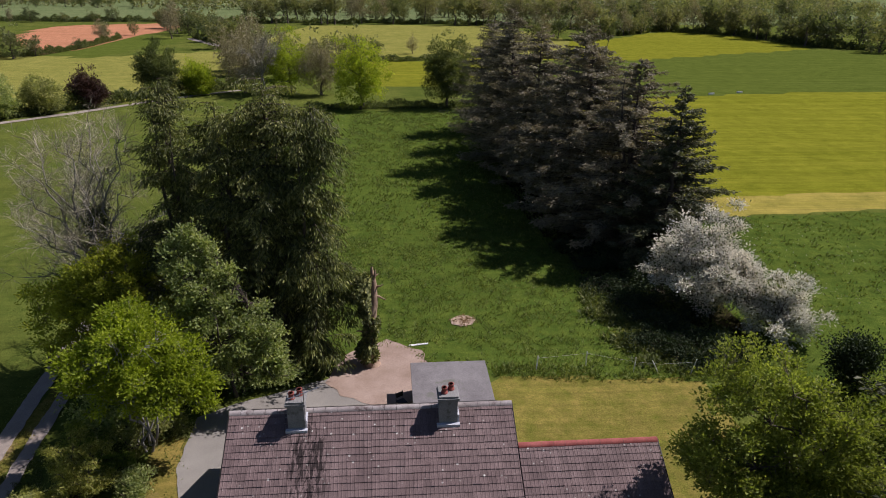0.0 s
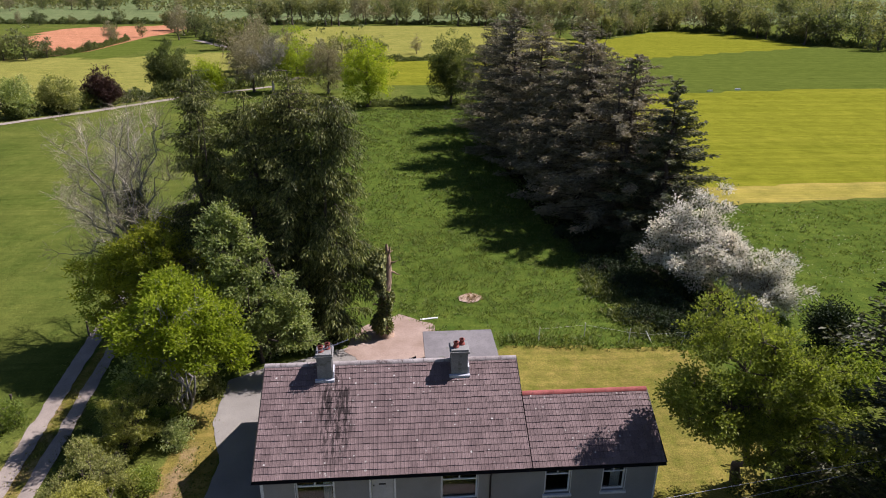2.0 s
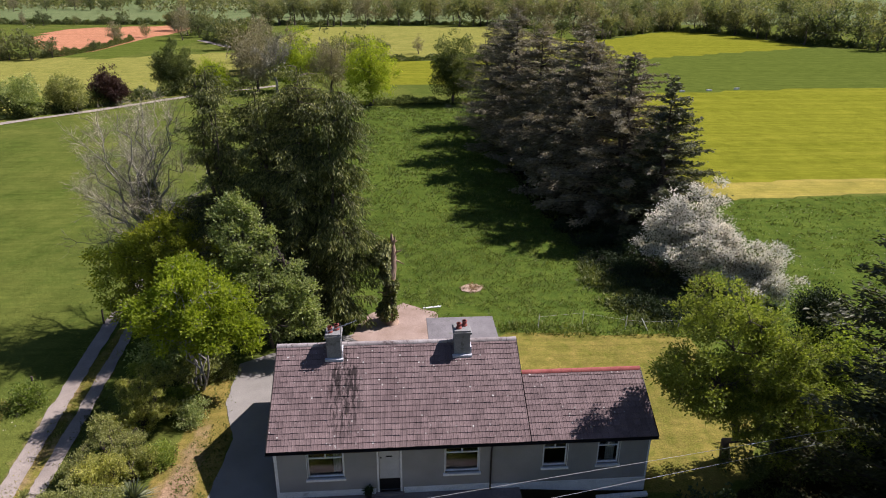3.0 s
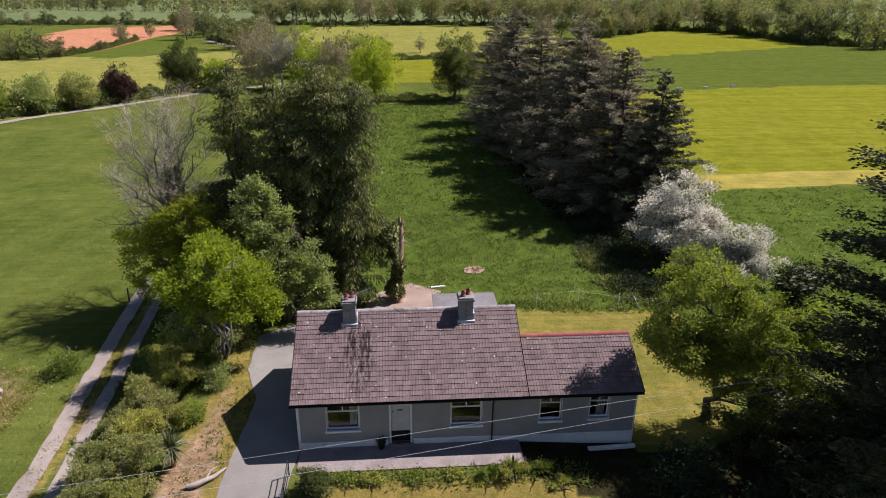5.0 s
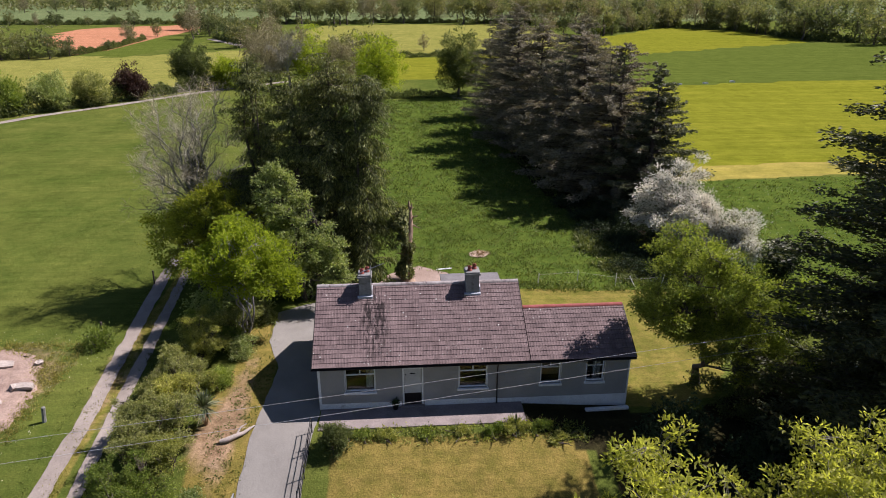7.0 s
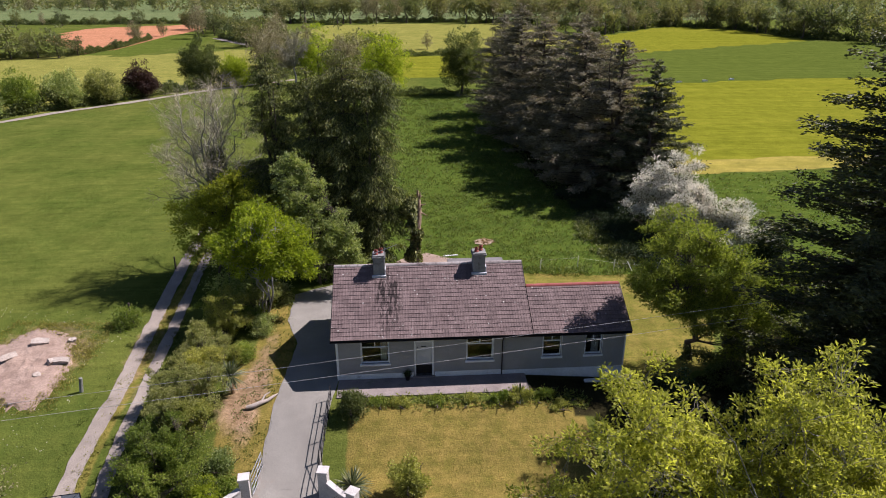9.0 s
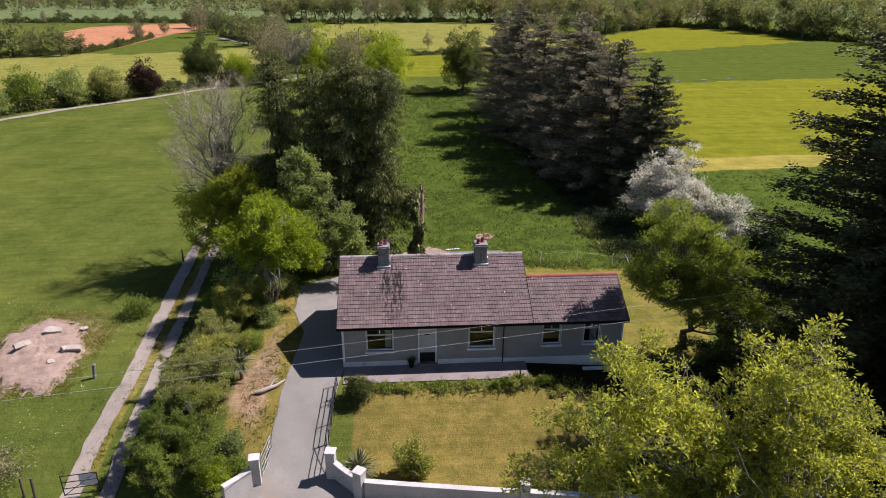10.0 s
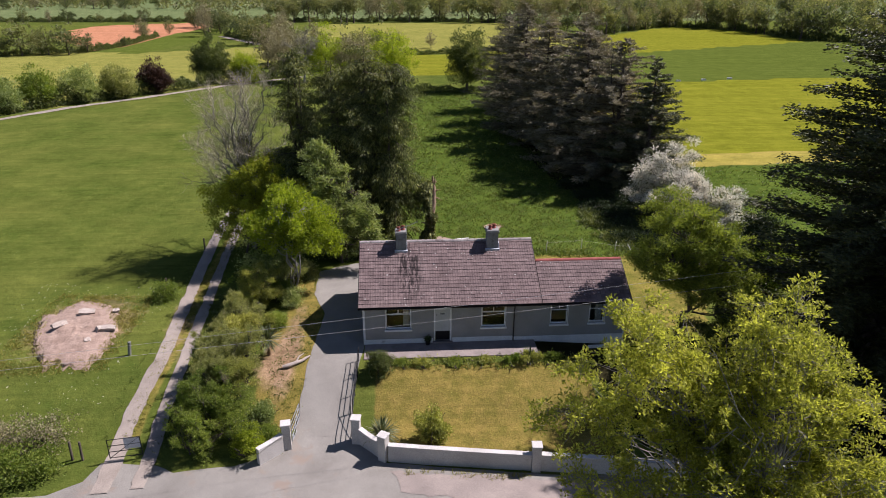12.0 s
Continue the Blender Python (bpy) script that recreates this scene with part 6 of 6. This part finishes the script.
post(-14.15, 1.2, 0.9, 0.10, M_CHIMNEY, "short grey concrete post beside the track", 8)
for x, y in ((-13.5, -7.2), (-14.0, -7.15), (-14.6, 9.8), (-13.95, 17.5), (-14.4, 27.0)):
    post(x, y, 1.1, 0.06, M_BARK, "dark weathered wooden fence post at the pasture edge", 2, "pasture fence posts")
for x, y, lean in ((14.05, 14.3, 3), (17.05, 14.7, 0), (19.6, 13.9, 2), (21.0, 13.7, -28), (22.8, 13.5, 12)):
    post(x, y, 1.0, 0.03, M_FENCE, "thin white plastic electric-fence post in long grass", lean, "white fence posts")
heap = Heap()
heap.tube([(14.05, 14.3, at(14, 14.3) + 0.85), (17.05, 14.7, at(17, 14.7) + 0.85), (19.6, 13.9, at(19.6, 13.9) + 0.7), (21.0, 13.7, at(21, 13.7) + 0.62), (22.8, 13.5, at(22.8, 13.5) + 0.8)], [0.004] * 5, 4)
tagged(part("fence_wire", heap.mesh("fence_wire"), M_FENCE), "white electric-fence tape between the posts", "wire")

# burnt patch in the meadow, planks, pot, chair, troughs
sheet("burnt_patch", [(9.8, 20.0), (10.4, 19.7), (11.1, 19.9), (11.4, 20.5), (11.0, 21.1), (10.3, 21.2), (9.8, 20.7)], 0.06, 0.2, 0.05, M_PATCH, "patch of pale straw and rubble in the meadow", "bonfire patch")
rng = np.random.default_rng(12)
heap = Heap()
n = 150
a, r = rng.uniform(0, 6.28, n), rng.uniform(0, 0.85, n)
x, y = 10.6 + np.cos(a) * r, 20.45 + np.sin(a) * r * 0.85
heap.leaves(rng, np.column_stack([x, y, height(x, y) + 0.08]), rng.normal(size=(n, 3)) * np.array((1, 1, 0.3)), 0.3, 0.06)
tagged(part("straw", heap.mesh("straw"), M_STRAW), "loose straw and sticks on the burnt patch", "straw", kind="stuff")
tagged(part("plank", boxes((-1.15, 1.15, -0.1, 0.1, 0, 0.14), bevel=0.015), M_WHITE), "long white painted beam lying by the house wall", "beam").matrix_basis = pose(14.6, -0.42, at(14.6, -0.4) + 0.005, 0, 1.5, 4)
tagged(part("plank", boxes((-0.6, 0.6, -0.08, 0.08, 0, 0.05), bevel=0.008), M_WHITE), "pale board lying at the meadow edge", "board").matrix_basis = pose(7.5, 17.4, at(7.5, 17.4) + 0.02, 0, 0, 10)
pot = thing("flower_pot", "black plant pot with a small plant by the door", "plant pot", pose(3.78, -0.22, 0.0))
heap = Heap()
heap.tube([(0, 0, 0), (0, 0, 0.02), (0, 0, 0.30), (0, 0, 0.33), (0, 0, 0.33), (0, 0, 0.27)], [0.10, 0.12, 0.16, 0.17, 0.145, 0.14], 14)
part("pot", heap.mesh("pot", True), M_BLACK, pot)
heap = Heap()
heap.leaves(rng, rng.normal(size=(160, 3)) * np.array((0.08, 0.08, 0.07)) + np.array((0, 0, 0.42)), rng.normal(size=(160, 3)) + np.array((0, 0, 0.6)), 0.13, 0.06)
part("plant", heap.mesh("plant"), M_IVY, pot)
chair = thing("garden_chair", "black metal garden chair standing in the yard", "chair", pose(6.35, 10.6, at(6.3, 10.6) + 0.05, 0, 0, 30))
for x, y in ((-0.2, -0.2), (0.2, -0.2), (-0.2, 0.2), (0.2, 0.2)):
    heap = Heap()
    heap.tube([(x * 1.15, y * 1.15, 0), (x, y, 0.45), (x, y * (1.2 if y > 0 else 1), 0.92 if y > 0 else 0.46)], [0.016] * 3, 6)
    part("leg", heap.mesh("leg", True), M_BLACK, chair)
part("seat", boxes((-0.23, 0.23, -0.23, 0.23, 0.445, 0.475), bevel=0.01), M_BLACK, chair)
part("backrest", boxes((-0.21, 0.21, 0.215, 0.235, 0.62, 0.90), bevel=0.008), M_BLACK, chair)
for x, y in ((65.5, 113.0), (72.0, 114.5), (79.0, 116.4)):
    trough = thing("water_trough", "pale concrete water trough in a hay field", "trough", pose(x, y, at(x, y), 0, 0, 10) @ Matrix.Scale(0.62, 4), "water troughs")
    part("basin", boxes((-0.9, 0.9, -0.35, -0.27, 0, 0.5), (-0.9, 0.9, 0.27, 0.35, 0, 0.5), (-0.9, -0.82, -0.27, 0.27, 0, 0.5), (0.82, 0.9, -0.27, 0.27, 0, 0.5), (-0.82, 0.82, -0.27, 0.27, 0, 0.35)), M_WHITE, trough)
post(12.6, 6.4, 0.7, 0.05, M_POST, "short weathered post on the mown grass")

# overhead cables
for (x0, y0, z0), (x1, y1, z1), sag in (((-34, -11.0, 4.4), (19.5, -5.5, 6.9), 0.15), ((-34, -15.8, 6.8), (19.5, -4.7, 5.65), 0.15)):
    t = np.linspace(0, 1, 24)
    heap = Heap()
    heap.tube(np.column_stack([x0 + (x1 - x0) * t, y0 + (y1 - y0) * t, z0 + (z1 - z0) * t - sag * 4 * t * (1 - t)]), np.full(24, 0.006), 5)
    tagged(part("overhead_cable", heap.mesh("overhead_cable", True), M_WIRE), "pale overhead cable strung across the front garden", "cable", "overhead cables")


# ---- grass and weeds ----
def tufts(name, label, mat, count, region, tall, spread_, blades, seed, width=0.05, skip=None, lift=0.0):
    """Tufts of blades scattered over a region of the land."""
    rng = np.random.default_rng(seed)
    xs, ys = [p[0] for p in region], [p[1] for p in region]
    x, y = rng.uniform(min(xs), max(xs), count), rng.uniform(min(ys), max(ys), count)
    ok = inside(x, y, region)
    for k in skip or []:
        ok &= ~inside(x, y, k)
    patch = np.array([noise.noise(Vector((a * 0.45, b * 0.45, seed))) for a, b in zip(x, y)])
    ok &= patch > rng.uniform(-0.7, 0.25, count)
    x, y, patch = x[ok], y[ok], patch[ok]
    bx, by = np.repeat(x, blades) + rng.normal(size=len(x) * blades) * spread_, np.repeat(y, blades) + rng.normal(size=len(x) * blades) * spread_
    n = len(bx)
    heap = Heap()
    heap.leaves(rng, np.column_stack([bx, by, height(bx, by) - 0.01 + lift]), rng.normal(size=(n, 3)) * np.array((0.9, 0.9, 0.1)) + np.array((0, 0, 1.0)), tall, width)
    return tagged(part(name, heap.mesh(name), mat), label, "grass", kind="stuff")


tufts("meadow_grass", "long rough green meadow grass", M_BLADE, 9000, [(8, 14.8), (23.5, 14.2), (25, 22), (24, 38), (1, 38), (4, 18.5)], 0.24, 0.12, 4, 301, 0.05, [[(9.9, 19.6), (11.4, 19.6), (11.4, 21.2), (9.9, 21.2)]])
tufts("meadow_grass", "rough green meadow grass farther off", M_BLADE, 9000, [(0, 38), (24, 38), (24, 96), (0, 96)], 0.3, 0.2, 3, 302, 0.09)
tufts("pasture_grass", "short green pasture grass beside the track", M_BLADE, 1800, [(-34, -4), (-13.9, -6), (-13.9, 28), (-34, 40)], 0.07, 0.12, 3, 303, 0.06, [[(-21.2, 0.8), (-15.4, 0.8), (-15.4, 7.8), (-21.2, 7.8)]])
tufts("lawn_grass", "green tufts in the dry lawn", M_DRYBLADE, 500, [(1.0, -2.6), (13, -2.4), (13, -9.0), (2.6, -8.0), (1.2, -6.6)], 0.07, 0.08, 3, 305, 0.035)
tufts("border_weeds", "overgrown green weeds along the patio edge", M_SHRUB, 150, [(1.6, -1.72), (13.0, -1.5), (13.2, -2.7), (6, -2.75), (1.6, -2.35)], 0.2, 0.12, 7, 307, 0.06)
tufts("border_weeds", "yellow-green weeds along the patio edge", M_BLADE, 260, [(1.6, -1.72), (13.0, -1.5), (13.2, -2.7), (6, -2.75), (1.6, -2.35)], 0.26, 0.1, 6, 311, 0.045)
tufts("verge_weeds", "grassy strip along the middle of the track", M_DRYBLADE, 900, [(-12.0, -6), (-11.2, -6), (-11.7, 3), (-11.6, 14), (-11.9, 24), (-12.5, 24), (-12.4, 14), (-12.5, 3)], 0.15, 0.08, 4, 308, 0.04)
tufts("verge_weeds", "green grass along the drive edge", M_BLADE, 700, [(-3.1, -5.5), (-2.9, 1), (-2.9, 4), (-3.7, 9), (-4.6, 9), (-4.6, 3), (-5.2, -2), (-4.6, -6)], 0.10, 0.08, 4, 309, 0.05)
tufts("fence_weeds", "long pale grass under the white fence", M_BLADE, 800, [(11.5, 13.6), (23.6, 12.8), (23.8, 14.2), (11.2, 15.0)], 0.36, 0.1, 5, 310, 0.06)
tufts("pasture_grass", "short green pasture grass beyond the hawthorn", M_BLADE, 3000, [(25, 10), (60, 16), (62, 41), (30, 39)], 0.22, 0.16, 4, 312, 0.1)

# dark tufts that carry the shade lying on the long grass here
tufts("nettles", "dark tufts standing in for hawthorn shade on long grass", M_HEDGE, 2000, [(18.6, 19.5), (20.2, 14.6), (22.6, 13.7), (26.0, 14.2), (27.2, 18), (24, 25), (19.6, 25)], 0.42, 0.2, 7, 320, 0.11)
tufts("mound_weeds", "sparse weeds round the rim of the earth heap", M_DRYBLADE, 2600, [(-22, -0.8), (-15.0, -0.8), (-15.0, 9.0), (-22, 9.6)], 0.13, 0.14, 6, 313, 0.045, [[(-19.2, 1.8), (-17.2, 1.4), (-16.8, 3.4), (-17.6, 6.0), (-19.2, 6.8), (-20.0, 4.6)]], 0.07)
tufts("daisies", "scattered white flowers in the pasture", M_BLOSSOM, 420, [(-24, -3), (-14, -4), (-14, 10), (-24, 12)], 0.05, 0.03, 2, 314, 0.05, [[(-21.2, 0.8), (-15.4, 0.8), (-15.4, 8.2), (-21.2, 8.2)]])
tufts("daisies", "scattered white flowers in the far pasture", M_BLOSSOM, 500, [(28, 20), (46, 22), (46, 38), (30, 38)], 0.06, 0.04, 2, 315, 0.06)
tufts("verge_weeds", "dry grass tufts under the garden wall", M_DRYBLADE, 260, [(2, -9.0), (8.4, -9.9), (8.4, -10.3), (2, -9.5)], 0.16, 0.05, 6, 316, 0.03)
tufts("verge_weeds", "straggling grass along the outer edge of the track", M_BLADE, 900, [(-13.1, -6), (-12.5, -6), (-13.2, 5), (-13.6, 14), (-14.0, 24), (-14.6, 24), (-14.1, 14), (-13.8, 5)], 0.10, 0.08, 4, 317, 0.04)
tufts("verge_weeds", "dark grass along the hedge foot", M_HEDGE, 900, [(-10.3, -7), (-9.2, -7), (-9.4, 2), (-10.0, 9), (-11.2, 9), (-10.5, 0)], 0.16, 0.1, 5, 318, 0.05)


# ---- roof tiles last ----
tile_roof(main_roof, -0.22, 10.53, SLOPE, 19, 36, 8)
tile_roof(low_roof, 10.57, 15.91, SLOPE2, 12, 18, 12)
